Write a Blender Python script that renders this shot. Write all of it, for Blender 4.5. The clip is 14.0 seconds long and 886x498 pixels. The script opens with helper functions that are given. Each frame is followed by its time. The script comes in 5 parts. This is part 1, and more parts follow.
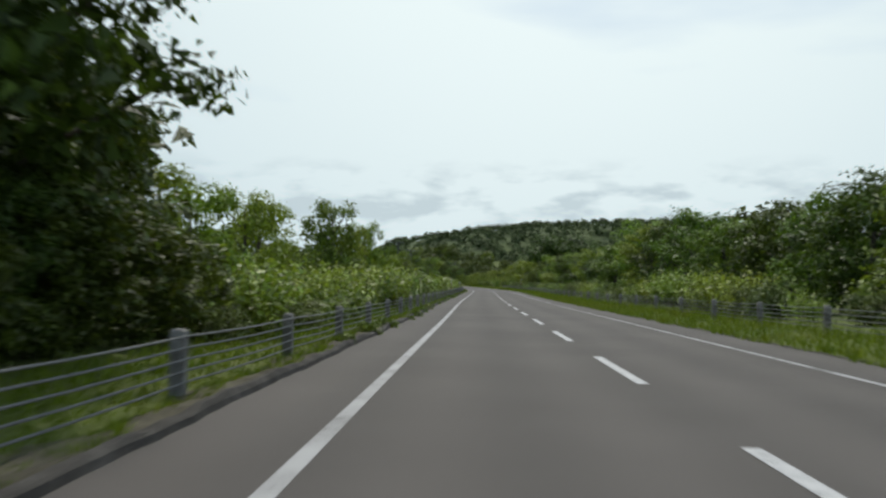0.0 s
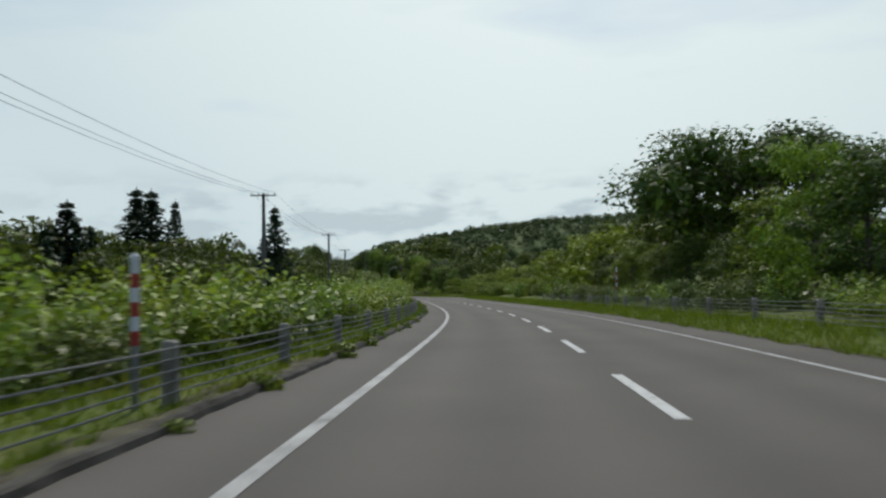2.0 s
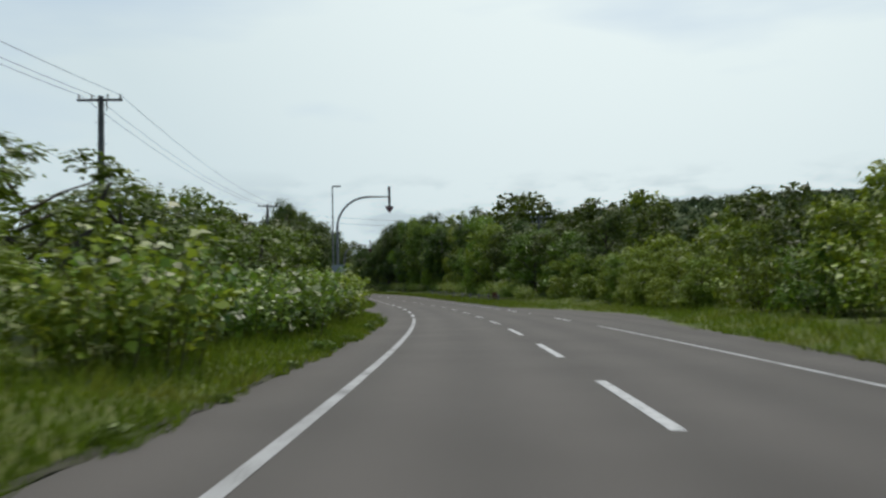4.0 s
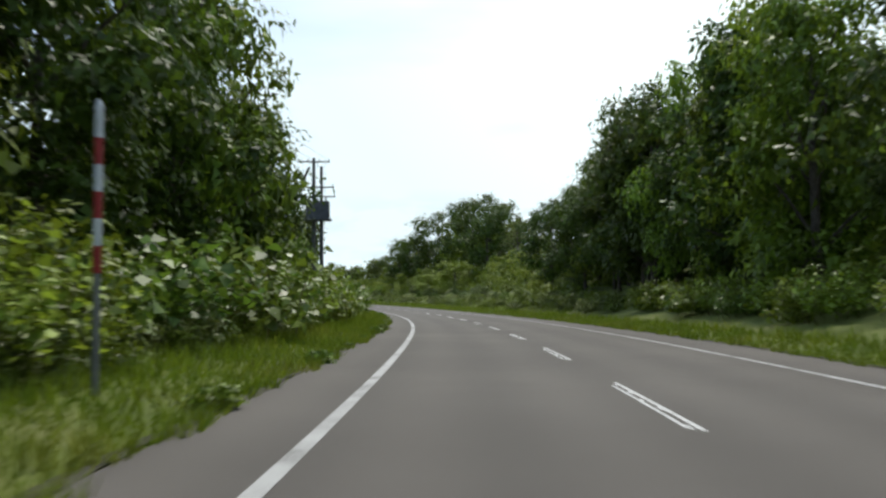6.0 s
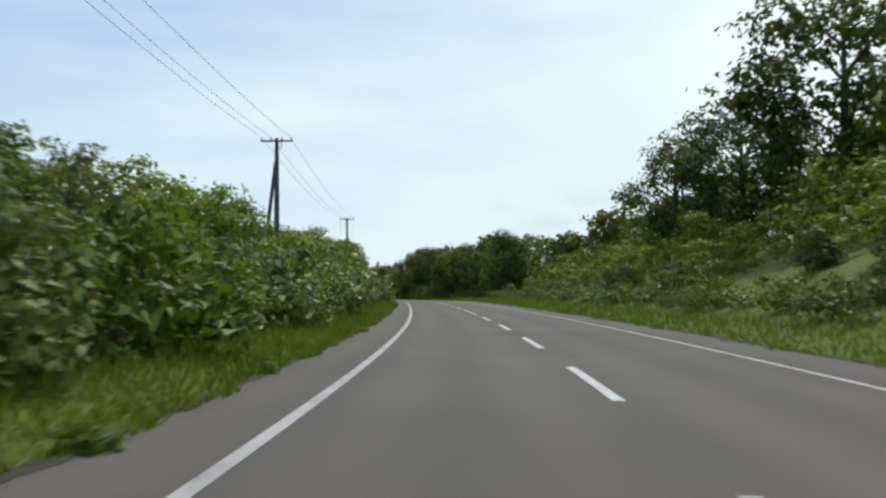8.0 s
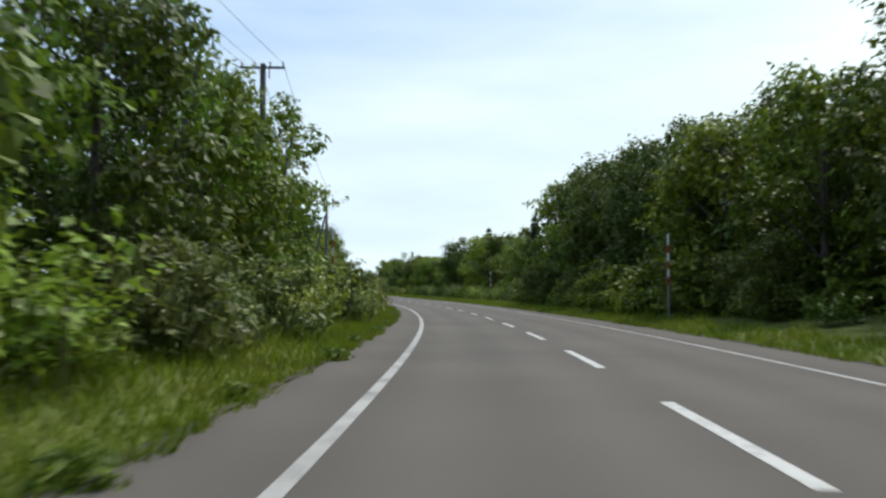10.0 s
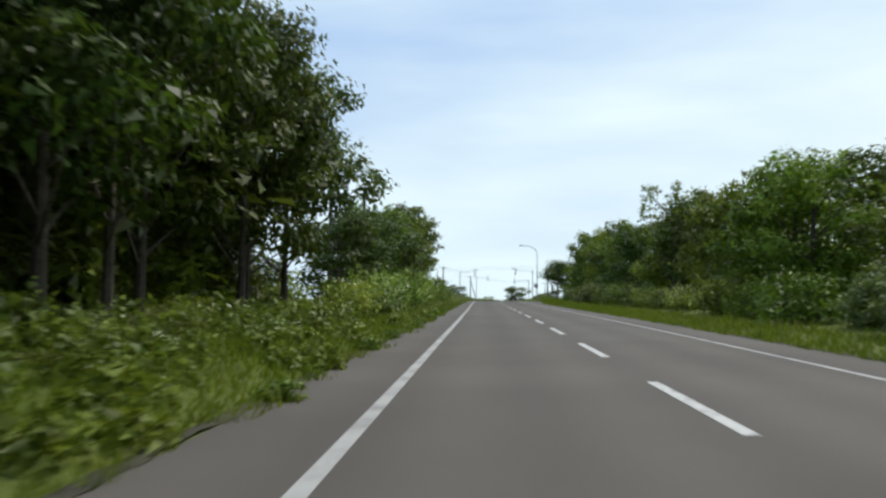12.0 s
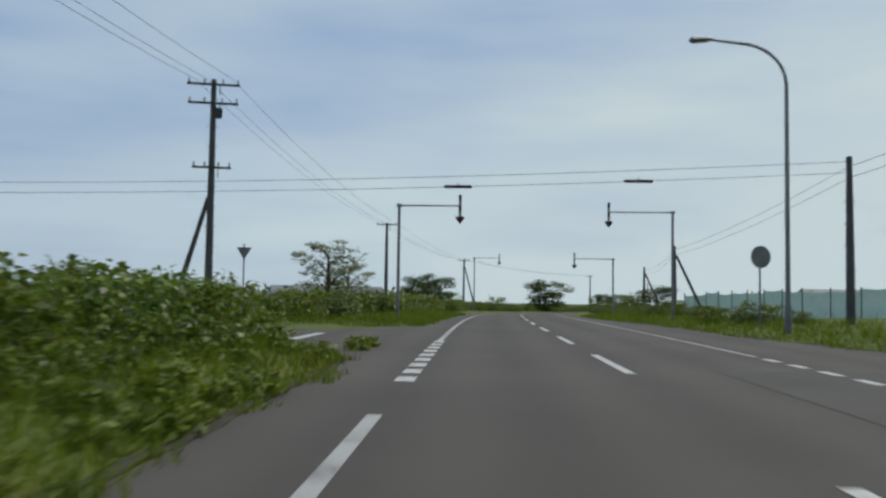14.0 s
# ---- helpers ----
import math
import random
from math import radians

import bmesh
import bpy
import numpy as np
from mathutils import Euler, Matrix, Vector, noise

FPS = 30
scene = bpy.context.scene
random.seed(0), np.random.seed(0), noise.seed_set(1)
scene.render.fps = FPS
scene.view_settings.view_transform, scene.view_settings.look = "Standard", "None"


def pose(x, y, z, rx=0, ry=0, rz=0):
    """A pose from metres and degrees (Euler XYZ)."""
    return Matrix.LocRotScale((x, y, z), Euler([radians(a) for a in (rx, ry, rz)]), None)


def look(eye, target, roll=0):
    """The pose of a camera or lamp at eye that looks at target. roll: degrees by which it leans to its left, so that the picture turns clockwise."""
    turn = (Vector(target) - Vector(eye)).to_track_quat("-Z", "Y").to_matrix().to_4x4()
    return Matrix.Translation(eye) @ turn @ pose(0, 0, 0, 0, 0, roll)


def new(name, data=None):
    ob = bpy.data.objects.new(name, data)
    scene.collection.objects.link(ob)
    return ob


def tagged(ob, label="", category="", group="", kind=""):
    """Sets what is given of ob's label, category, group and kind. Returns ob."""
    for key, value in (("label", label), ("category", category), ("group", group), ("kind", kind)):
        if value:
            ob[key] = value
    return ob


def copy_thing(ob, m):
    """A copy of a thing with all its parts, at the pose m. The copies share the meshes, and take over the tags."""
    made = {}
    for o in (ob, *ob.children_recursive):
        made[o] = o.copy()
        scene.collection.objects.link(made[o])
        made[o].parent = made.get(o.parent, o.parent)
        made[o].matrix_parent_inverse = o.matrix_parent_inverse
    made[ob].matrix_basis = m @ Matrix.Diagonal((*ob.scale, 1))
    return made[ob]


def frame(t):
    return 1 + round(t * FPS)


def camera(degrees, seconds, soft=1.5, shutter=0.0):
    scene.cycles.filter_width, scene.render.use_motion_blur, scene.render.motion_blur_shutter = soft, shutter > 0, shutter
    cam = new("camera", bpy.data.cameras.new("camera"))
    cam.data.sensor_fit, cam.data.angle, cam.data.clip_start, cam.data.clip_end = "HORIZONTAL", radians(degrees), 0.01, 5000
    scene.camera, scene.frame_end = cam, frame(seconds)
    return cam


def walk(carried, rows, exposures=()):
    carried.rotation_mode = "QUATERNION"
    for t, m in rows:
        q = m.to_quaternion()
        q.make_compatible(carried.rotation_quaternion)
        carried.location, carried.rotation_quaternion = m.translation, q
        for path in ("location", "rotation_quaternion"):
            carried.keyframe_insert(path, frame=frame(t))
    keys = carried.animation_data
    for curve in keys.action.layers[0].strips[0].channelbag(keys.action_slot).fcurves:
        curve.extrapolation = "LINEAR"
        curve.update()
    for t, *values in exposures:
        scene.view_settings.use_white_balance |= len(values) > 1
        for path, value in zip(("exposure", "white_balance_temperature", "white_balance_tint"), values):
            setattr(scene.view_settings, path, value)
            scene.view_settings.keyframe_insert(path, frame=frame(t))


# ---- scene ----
SCALE = 0.54      # the whole place and the way through it are built to this scale

# ---- the road's line: curvature (per km) every 20 m, grade (per cent) every 40 m ----
CURVE = [-0.30, -0.20, 0.01, 0.27, -0.31, -0.30, 0.07, 0.00, -0.22, 0.47, 1.82, 1.78, 0.93, 0.16, 0.02, 0.49, 1.25, 1.73, 1.72, 1.86,
         1.73, 1.42, 1.52, 1.49, 1.55, 1.89, 1.98, 1.92, 1.58, 1.58, 1.83, 1.30, 0.56, 0.29, 0.62, 1.25, 1.73, 1.66, 1.75, 1.67,
         1.76, 1.85, 1.27, 0.15, -0.02, 0.11, 0.15, 0.01, -0.09, -0.05, 0.47, -0.32, -0.67, -1.0, -1.0, -1.0, -3.0, -6.0, -6.0, -6.0,
         -6.0]
GRADE = [-1.56, -1.94, -1.75, -1.72, -1.42, -1.56, -1.33, -1.24, -1.53, -1.23, -0.66, 0.68, -0.23, 0.04, 0.61, 0.95, 1.08, 0.94, 0.40, 0.38,
         0.83, 1.17, 1.25, 0.99, 1.12, 1.04, 0.10, -0.60, -1.00, -0.80, -0.50]
STEP = 2.0
ST = np.arange(-60.0, 1301.0, STEP)
K_ = np.interp(ST, np.arange(61) * 20.0 - 20, CURVE) * 1e-3
G_ = np.interp(ST, np.arange(31) * 40.0 - 20, GRADE) * 1e-2


def summed(a):
    return np.concatenate([[0.0], np.cumsum((a[1:] + a[:-1]) / 2 * STEP)])


TH = summed(K_)
TH -= np.interp(0, ST, TH)
CX, CY, CZ = summed(-np.sin(TH)), summed(np.cos(TH)), summed(G_)
CX, CY, CZ = CX - np.interp(0, ST, CX), CY - np.interp(0, ST, CY), CZ - np.interp(0, ST, CZ)


def heading(s):
    return float(np.interp(s, ST, TH))


def on(s, o, z=0.0):
    """The place at station s, o metres to the left of the centre line and z above the road."""
    h = np.interp(s, ST, TH)
    return Vector((float(np.interp(s, ST, CX) - np.cos(h) * o), float(np.interp(s, ST, CY) - np.sin(h) * o), float(np.interp(s, ST, CZ) + z)))


def on_many(s, o, z):
    h = np.interp(s, ST, TH)
    return np.stack([np.interp(s, ST, CX) - np.cos(h) * o, np.interp(s, ST, CY) - np.sin(h) * o, np.interp(s, ST, CZ) + z], -1)


# ---- camera: seconds, station, offset, then degrees of yaw, pitch and roll against the road ----
cam = camera(52.0, 14.0, soft=2.5, shutter=0.08)
DRIVE = np.array([
    (0.0, -0.00, 2.34, 2.16, 2.22, -1.02), (0.5, 35.89, 2.08, 2.12, 2.68, -0.53), (1.0, 71.67, 2.04, 2.54, 2.63, -1.02),
    (1.5, 107.76, 1.95, 2.54, 2.71, -0.06), (2.0, 143.59, 1.88, 3.18, 2.72, 0.79), (2.2, 157.97, 2.05, 3.05, 2.58, 0.46),
    (4.3, 307.04, 1.87, 2.12, 2.84, 1.02), (4.5, 320.87, 1.85, 2.37, 2.79, 1.05), (4.7, 334.85, 1.90, 2.67, 2.82, 0.87),
    (5.0, 355.60, 1.98, 2.68, 2.67, 0.84), (5.5, 390.47, 2.15, 2.10, 2.63, 0.63), (6.0, 425.91, 2.20, 1.91, 2.95, 0.53),
    (6.5, 461.07, 2.04, 2.63, 2.71, 0.02), (7.0, 496.15, 1.87, 2.12, 2.75, 0.36), (7.5, 530.08, 1.77, 2.07, 2.77, 0.88),
    (7.7, 543.42, 1.72, 2.32, 2.79, 0.76), (9.8, 691.12, 2.26, 2.31, 2.68, -0.04), (10.0, 704.84, 2.31, 2.53, 2.84, 0.03),
    (10.4, 732.60, 2.06, 1.17, 2.79, 0.46), (10.5, 739.59, 2.02, 1.55, 2.85, 0.49), (11.0, 773.98, 2.25, 2.82, 2.86, 0.52),
    (11.5, 808.23, 2.45, 2.31, 2.91, 0.41), (11.6, 815.15, 2.45, 2.57, 2.91, 0.16), (12.0, 842.53, 2.44, 2.67, 2.72, -0.15),
    (12.2, 856.37, 2.42, 2.63, 2.83, -0.38), (12.5, 876.60, 2.38, 2.77, 2.77, -0.90), (12.7, 890.61, 2.39, 2.82, 2.76, -1.22),
    (13.0, 911.26, 2.345, 2.48, 2.82, -1.30), (13.2, 924.89, 2.36, 2.56, 2.79, -1.07), (13.5, 945.31, 2.38, 2.75, 2.85, -0.96),
    (13.6, 952.38, 2.39, 2.75, 2.67, -1.13), (14.0, 979.59, 2.55, 2.42, 2.69, -0.81)])
EYE = 1.32
EYE_LIFT = ((0, 0.5, 5.0, 5.5, 6.0, 12.5, 13.0, 13.5), (0.035, 0.0, 0.0, 0.07, 0.0, 0.0, 0.035, 0.0))      # eye height offsets that fit the road lines to the camera's view: seconds, metres


def glide(t):
    """The driven row at t, by cubic pieces through the rows."""
    T = DRIVE[:, 0]
    i = int(np.clip(np.searchsorted(T, t, side="right") - 1, 0, len(T) - 2))
    slope = np.gradient(DRIVE[:, 1:], T, axis=0)
    w = T[i + 1] - T[i]
    u = (t - T[i]) / w
    a, b = DRIVE[i, 1:], DRIVE[i + 1, 1:]
    return ((2 * u**3 - 3 * u**2 + 1) * a + (u**3 - 2 * u**2 + u) * w * slope[i] + (3 * u**2 - 2 * u**3) * b + (u**3 - u**2) * w * slope[i + 1])


rows = []
for n in range(71):
    t = n * 0.2
    s, d, yaw, pitch, roll = glide(t)
    p = on(s, d, EYE + float(np.interp(t, *EYE_LIFT))) * SCALE
    tilt = math.degrees(math.atan(np.interp(s, ST, G_)))
    rows.append((t, pose(p.x, p.y, p.z, 90 + tilt + pitch, roll, math.degrees(heading(s)) + yaw)))
walk(cam, rows, exposures=((0, -0.42), (2.2, -0.56), (4.3, -0.46), (5.0, -0.16), (6.0, 0.04), (7.0, -0.16), (7.5, -0.2), (10.0, 0.0), (10.5, -0.05), (11.0, -0.18), (11.5, -0.2), (12.0, -0.1), (12.5, -0.1), (13.0, -0.2), (13.5, -0.55), (14, -0.72)))

# ---- sky and sun ----
SUN_TURN, SUN_HEIGHT = -9.0, 59.0          # degrees right of the first heading, degrees up
world = bpy.data.worlds.new("sky")
scene.world = world
world.use_nodes = True
wn, wl = world.node_tree.nodes, world.node_tree.links
back = wn["Background"]
sky = wn.new("ShaderNodeTexSky")
sky.sky_type, sky.sun_disc = "NISHITA", False
sky.sun_elevation, sky.sun_rotation = radians(SUN_HEIGHT), radians(SUN_TURN)
sky.air_density, sky.dust_density = 1.0, 2.0
coord = wn.new("ShaderNodeTexCoord")
def node(kind, links=(), **values):
    """A node of the sky with its settings and links."""
    n = wn.new(kind)
    for k, v in values.items():
        if k == "operation":
            n.operation = v
    for i, v in links:
        if isinstance(v, bpy.types.NodeSocket):
            wl.new(v, n.inputs[i])
        else:
            n.inputs[i].default_value = v
    return n


# thin high cloud in long streaks; sun glare painted white on one side, bluer away from it
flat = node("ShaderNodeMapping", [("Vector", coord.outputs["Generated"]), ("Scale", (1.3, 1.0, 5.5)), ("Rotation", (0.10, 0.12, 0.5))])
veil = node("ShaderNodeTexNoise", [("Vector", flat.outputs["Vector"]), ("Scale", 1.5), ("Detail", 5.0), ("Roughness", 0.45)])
# direction of the painted glare, set by hand apart from the sun
GLARE_WAY = (math.sin(radians(5)) * 0.85, math.cos(radians(5)) * 0.85, 0.52)
near = node("ShaderNodeVectorMath", [(0, coord.outputs["Generated"]), (1, GLARE_WAY)], operation="DOT_PRODUCT")
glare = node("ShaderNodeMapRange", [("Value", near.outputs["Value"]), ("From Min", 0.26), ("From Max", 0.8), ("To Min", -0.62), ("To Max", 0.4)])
split = node("ShaderNodeSeparateXYZ", [(0, coord.outputs["Generated"])])
low = node("ShaderNodeMapRange", [("Value", split.outputs["Z"]), ("From Min", 0.02), ("From Max", 0.26), ("To Min", 0.72), ("To Max", 0.0)])
streak = node("ShaderNodeMapRange", [("Value", veil.outputs["Fac"]), ("From Min", 0.36), ("From Max", 0.65), ("To Min", 0.05), ("To Max", 0.95)])
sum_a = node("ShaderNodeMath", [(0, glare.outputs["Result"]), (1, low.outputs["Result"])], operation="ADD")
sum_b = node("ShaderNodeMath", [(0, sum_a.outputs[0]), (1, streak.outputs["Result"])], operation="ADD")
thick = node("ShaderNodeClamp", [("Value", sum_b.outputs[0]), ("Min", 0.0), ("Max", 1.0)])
gain = wn.new("ShaderNodeMix")
gain.data_type, gain.blend_type = "RGBA", "MIX"
gain.inputs["Factor"].default_value = 0.75
gain.inputs["B"].default_value = (0.55, 0.77, 1.09, 1)
dim = wn.new("ShaderNodeMix")
dim.data_type, dim.blend_type = "RGBA", "MULTIPLY"
dim.inputs["Factor"].default_value = 1.0
dim.inputs["B"].default_value = (0.12, 0.12, 0.12, 1)
wl.new(sky.outputs["Color"], dim.inputs["A"])
wl.new(dim.outputs["Result"], gain.inputs["A"])
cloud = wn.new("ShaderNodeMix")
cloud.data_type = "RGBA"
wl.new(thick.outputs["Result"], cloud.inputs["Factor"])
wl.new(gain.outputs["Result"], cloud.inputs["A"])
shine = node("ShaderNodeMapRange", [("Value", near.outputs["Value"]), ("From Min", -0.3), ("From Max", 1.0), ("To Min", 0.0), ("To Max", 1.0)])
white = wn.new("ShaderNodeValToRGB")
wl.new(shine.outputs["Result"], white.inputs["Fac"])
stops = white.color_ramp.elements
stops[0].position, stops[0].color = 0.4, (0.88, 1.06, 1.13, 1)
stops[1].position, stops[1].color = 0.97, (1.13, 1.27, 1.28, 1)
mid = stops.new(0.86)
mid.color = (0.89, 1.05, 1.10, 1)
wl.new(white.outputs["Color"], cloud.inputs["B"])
# heaped clouds low over the horizon
heap_map = node("ShaderNodeMapping", [("Vector", coord.outputs["Generated"]), ("Scale", (1.0, 1.0, 3.2))])
heap = node("ShaderNodeTexNoise", [("Vector", heap_map.outputs["Vector"]), ("Scale", 12.0), ("Detail", 7.0), ("Roughness", 0.55)])
heap_on = node("ShaderNodeMapRange", [("Value", heap.outputs["Fac"]), ("From Min", 0.47), ("From Max", 0.6), ("To Min", 0.0), ("To Max", 0.85)])
band = node("ShaderNodeMapRange", [("Value", split.outputs["Z"]), ("From Min", 0.085), ("From Max", 0.125), ("To Min", 1.0), ("To Max", 0.0)])
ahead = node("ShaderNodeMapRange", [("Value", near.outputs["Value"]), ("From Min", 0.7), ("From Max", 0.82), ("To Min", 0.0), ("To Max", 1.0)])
heap_low = node("ShaderNodeMath", [(0, heap_on.outputs["Result"]), (1, band.outputs["Result"])], operation="MULTIPLY")
heap_fac = node("ShaderNodeMath", [(0, heap_low.outputs[0]), (1, ahead.outputs["Result"])], operation="MULTIPLY")
heaped = wn.new("ShaderNodeMix")
heaped.data_type = "RGBA"
wl.new(heap_fac.outputs[0], heaped.inputs["Factor"])
wl.new(cloud.outputs["Result"], heaped.inputs["A"])
heaped.inputs["B"].default_value = (0.70, 0.84, 0.90, 1)
wl.new(heaped.outputs["Result"], back.inputs["Color"])
back.inputs["Strength"].default_value = 1.0

sun = new("sun", bpy.data.lights.new("sun", "SUN"))
sun.data.energy, sun.data.angle, sun.data.color = 3.6, radians(4), (1.0, 0.95, 0.86)
turn, up = radians(SUN_TURN), radians(SUN_HEIGHT)
sun.matrix_world = look((math.sin(turn) * math.cos(up) * 500, math.cos(turn) * math.cos(up) * 500, math.sin(up) * 500), (0, 0, 0))


# ---- materials ----
def material(name, tones, rough=0.8, scale=4.0, fine=60.0, bump=0.3, metal=0.0, vary="none", spread=0.25, soak=0.0, detail=5.0, spec=0.3):
    """A surface of two to three tones mixed by noise at two scales, with fine relief."""
    m = bpy.data.materials.new(name)
    m.use_nodes = True
    n, l = m.node_tree.nodes, m.node_tree.links
    bs = n["Principled BSDF"]
    tc = n.new("ShaderNodeTexCoord")
    big = n.new("ShaderNodeTexNoise")
    big.inputs["Scale"].default_value, big.inputs["Detail"].default_value = scale, detail
    small = n.new("ShaderNodeTexNoise")
    small.inputs["Scale"].default_value, small.inputs["Detail"].default_value = fine, 3.0
    for tex in (big, small):
        l.new(tc.outputs["Object"], tex.inputs["Vector"])
    mix = n.new("ShaderNodeMath")
    mix.operation = "MULTIPLY_ADD"
    mix.inputs[1].default_value = 0.35
    l.new(small.outputs["Fac"], mix.inputs[0])
    part_ = n.new("ShaderNodeMath")
    part_.operation = "MULTIPLY"
    part_.inputs[1].default_value = 0.65
    l.new(big.outputs["Fac"], part_.inputs[0])
    l.new(part_.outputs[0], mix.inputs[2])
    ramp = n.new("ShaderNodeValToRGB")
    for i, c in enumerate(tones):
        at = 0.34 + 0.32 * i / max(1, len(tones) - 1)
        e = ramp.color_ramp.elements[i] if i < 2 else ramp.color_ramp.elements.new(at)
        e.position, e.color = at, (*c, 1)
    l.new(mix.outputs[0], ramp.inputs["Fac"])
    colour = ramp.outputs["Color"]
    if vary != "none":
        if vary == "object":
            src = n.new("ShaderNodeObjectInfo").outputs["Random"]
        else:
            src = n.new("ShaderNodeNewGeometry").outputs["Random Per Island"]
        hsv = n.new("ShaderNodeHueSaturation")
        rng = n.new("ShaderNodeMapRange")
        rng.inputs["To Min"].default_value, rng.inputs["To Max"].default_value = 1 - spread, 1 + spread
        l.new(src, rng.inputs["Value"])
        l.new(rng.outputs["Result"], hsv.inputs["Value"])
        if vary == "both":
            hue = n.new("ShaderNodeMapRange")
            hue.inputs["To Min"].default_value, hue.inputs["To Max"].default_value = 0.475, 0.515
            l.new(n.new("ShaderNodeObjectInfo").outputs["Random"], hue.inputs["Value"])
            l.new(hue.outputs["Result"], hsv.inputs["Hue"])
        l.new(colour, hsv.inputs["Color"])
        colour = hsv.outputs["Color"]
    l.new(colour, bs.inputs["Base Color"])
    bs.inputs["Roughness"].default_value, bs.inputs["Metallic"].default_value = rough, metal
    bs.inputs["Specular IOR Level"].default_value = spec
    if bump:
        b = n.new("ShaderNodeBump")
        b.inputs["Strength"].default_value, b.inputs["Distance"].default_value = bump, 0.01
        l.new(small.outputs["Fac"], b.inputs["Height"])
        l.new(b.outputs["Normal"], bs.inputs["Normal"])
    if soak:
        glow = n.new("ShaderNodeBsdfTranslucent")
        l.new(colour, glow.inputs["Color"])
        add = n.new("ShaderNodeMixShader")
        add.inputs["Fac"].default_value = soak
        l.new(bs.outputs["BSDF"], add.inputs[1])
        l.new(glow.outputs["BSDF"], add.inputs[2])
        l.new(add.outputs["Shader"], n["Material Output"].inputs["Surface"])
    return m


ASPHALT = material("asphalt", [(0.070, 0.0608, 0.0530), (0.0824, 0.0720, 0.0630), (0.096, 0.0838, 0.0736)], 0.85, 0.22, 70, 0.35)


def tyre_wear_and_dim(m):
    """Darkens the oily middle of each lane a little, by the offset stored on the road's corners, and puts duller light
    into the asphalt colour at the last junction.
    """
    n, l = m.node_tree.nodes, m.node_tree.links
    bs = n["Principled BSDF"]
    base = bs.inputs["Base Color"].links[0].from_socket
    at = n.new("ShaderNodeAttribute")
    at.attribute_name = "across"
    steps = (("ABSOLUTE", None), ("SUBTRACT", 1.85), ("MULTIPLY", 3.5), ("COSINE", None), ("MULTIPLY_ADD", -0.09))
    value = at.outputs["Fac"]
    for op, k in steps:
        q = n.new("ShaderNodeMath")
        q.operation = op
        l.new(value, q.inputs[0])
        if k is not None:
            q.inputs[1].default_value = k
        if op == "MULTIPLY_ADD":
            q.inputs[2].default_value = 0.97
        value = q.outputs[0]
    # shade over the last junction, painted as a lower asphalt value
    dim_attr = n.new("ShaderNodeAttribute")
    dim_attr.attribute_name = "dimmed"
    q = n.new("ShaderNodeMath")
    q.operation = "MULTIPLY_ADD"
    l.new(dim_attr.outputs["Fac"], q.inputs[0])
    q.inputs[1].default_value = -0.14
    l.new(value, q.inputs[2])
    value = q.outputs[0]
    hsv = n.new("ShaderNodeHueSaturation")
    l.new(value, hsv.inputs["Value"])
    l.new(base, hsv.inputs["Color"])
    l.new(hsv.outputs["Color"], bs.inputs["Base Color"])


tyre_wear_and_dim(ASPHALT)
PATCH = material("asphalt_patch", [(0.052, 0.047, 0.042), (0.062, 0.056, 0.051), (0.074, 0.067, 0.060)], 0.85, 0.5, 70, 0.35)
PAINT = material("road_paint", [(0.10, 0.098, 0.094), (0.40, 0.395, 0.385), (0.46, 0.455, 0.44), (0.48, 0.475, 0.46)], 0.65, 7, 22, 0.2)
PAINT_OLD = material("worn_road_paint", [(0.12, 0.118, 0.112), (0.27, 0.265, 0.255), (0.34, 0.335, 0.325), (0.36, 0.355, 0.345)], 0.7, 1.2, 24, 0.2)
EARTH = material("verge_soil", [(0.052, 0.072, 0.012), (0.085, 0.108, 0.016), (0.11, 0.112, 0.03)], 0.95, 0.5, 12, 0.6)
SOIL = material("soil_edge", [(0.03, 0.027, 0.02), (0.05, 0.046, 0.03), (0.06, 0.066, 0.025)], 1.0, 1.2, 14, 0.8)
KERB = material("kerb_concrete", [(0.022, 0.019, 0.015), (0.045, 0.04, 0.033), (0.095, 0.086, 0.073)], 0.95, 1.6, 25, 0.8)
BARK = material("bark", [(0.045, 0.036, 0.028), (0.08, 0.065, 0.05), (0.12, 0.1, 0.08)], 0.95, 6, 40, 0.8)
LEAF = dict(rough=0.52, scale=0.5, fine=5, bump=0, vary="both", soak=0.34, spec=0.25)
LEAF_DARK = material("leaf_dark", [(0.040, 0.068, 0.008), (0.072, 0.112, 0.012)], spread=0.5, **LEAF)
LEAF_MID = material("leaf_mid", [(0.080, 0.132, 0.010), (0.136, 0.2, 0.018)], spread=0.5, **LEAF)
LEAF_LIGHT = material("leaf_light", [(0.135, 0.205, 0.015), (0.2, 0.278, 0.026)], spread=0.4, **LEAF)
LEAF_DULL = material("leaf_dull", [(0.085, 0.12, 0.026), (0.135, 0.172, 0.045)], spread=0.4, **LEAF)
LEAF_BROAD = material("leaf_broad", [(0.145, 0.222, 0.02), (0.235, 0.315, 0.034)], spread=0.45, **{**LEAF, "rough": 0.48, "spec": 0.3})
LEAF_VINE = material("leaf_vine", [(0.075, 0.128, 0.014), (0.135, 0.2, 0.024)], spread=0.45, **{**LEAF, "rough": 0.46, "spec": 0.32})
STALK = material("stalk", [(0.09, 0.1, 0.03), (0.14, 0.12, 0.05)], 0.8, 3, 30, 0)
GRASS = material("grass_blade", [(0.089, 0.141, 0.009), (0.139, 0.191, 0.014), (0.184, 0.197, 0.03)], 0.7, 0.35, 3, 0, vary="island", spread=0.35, soak=0.35, spec=0.15)
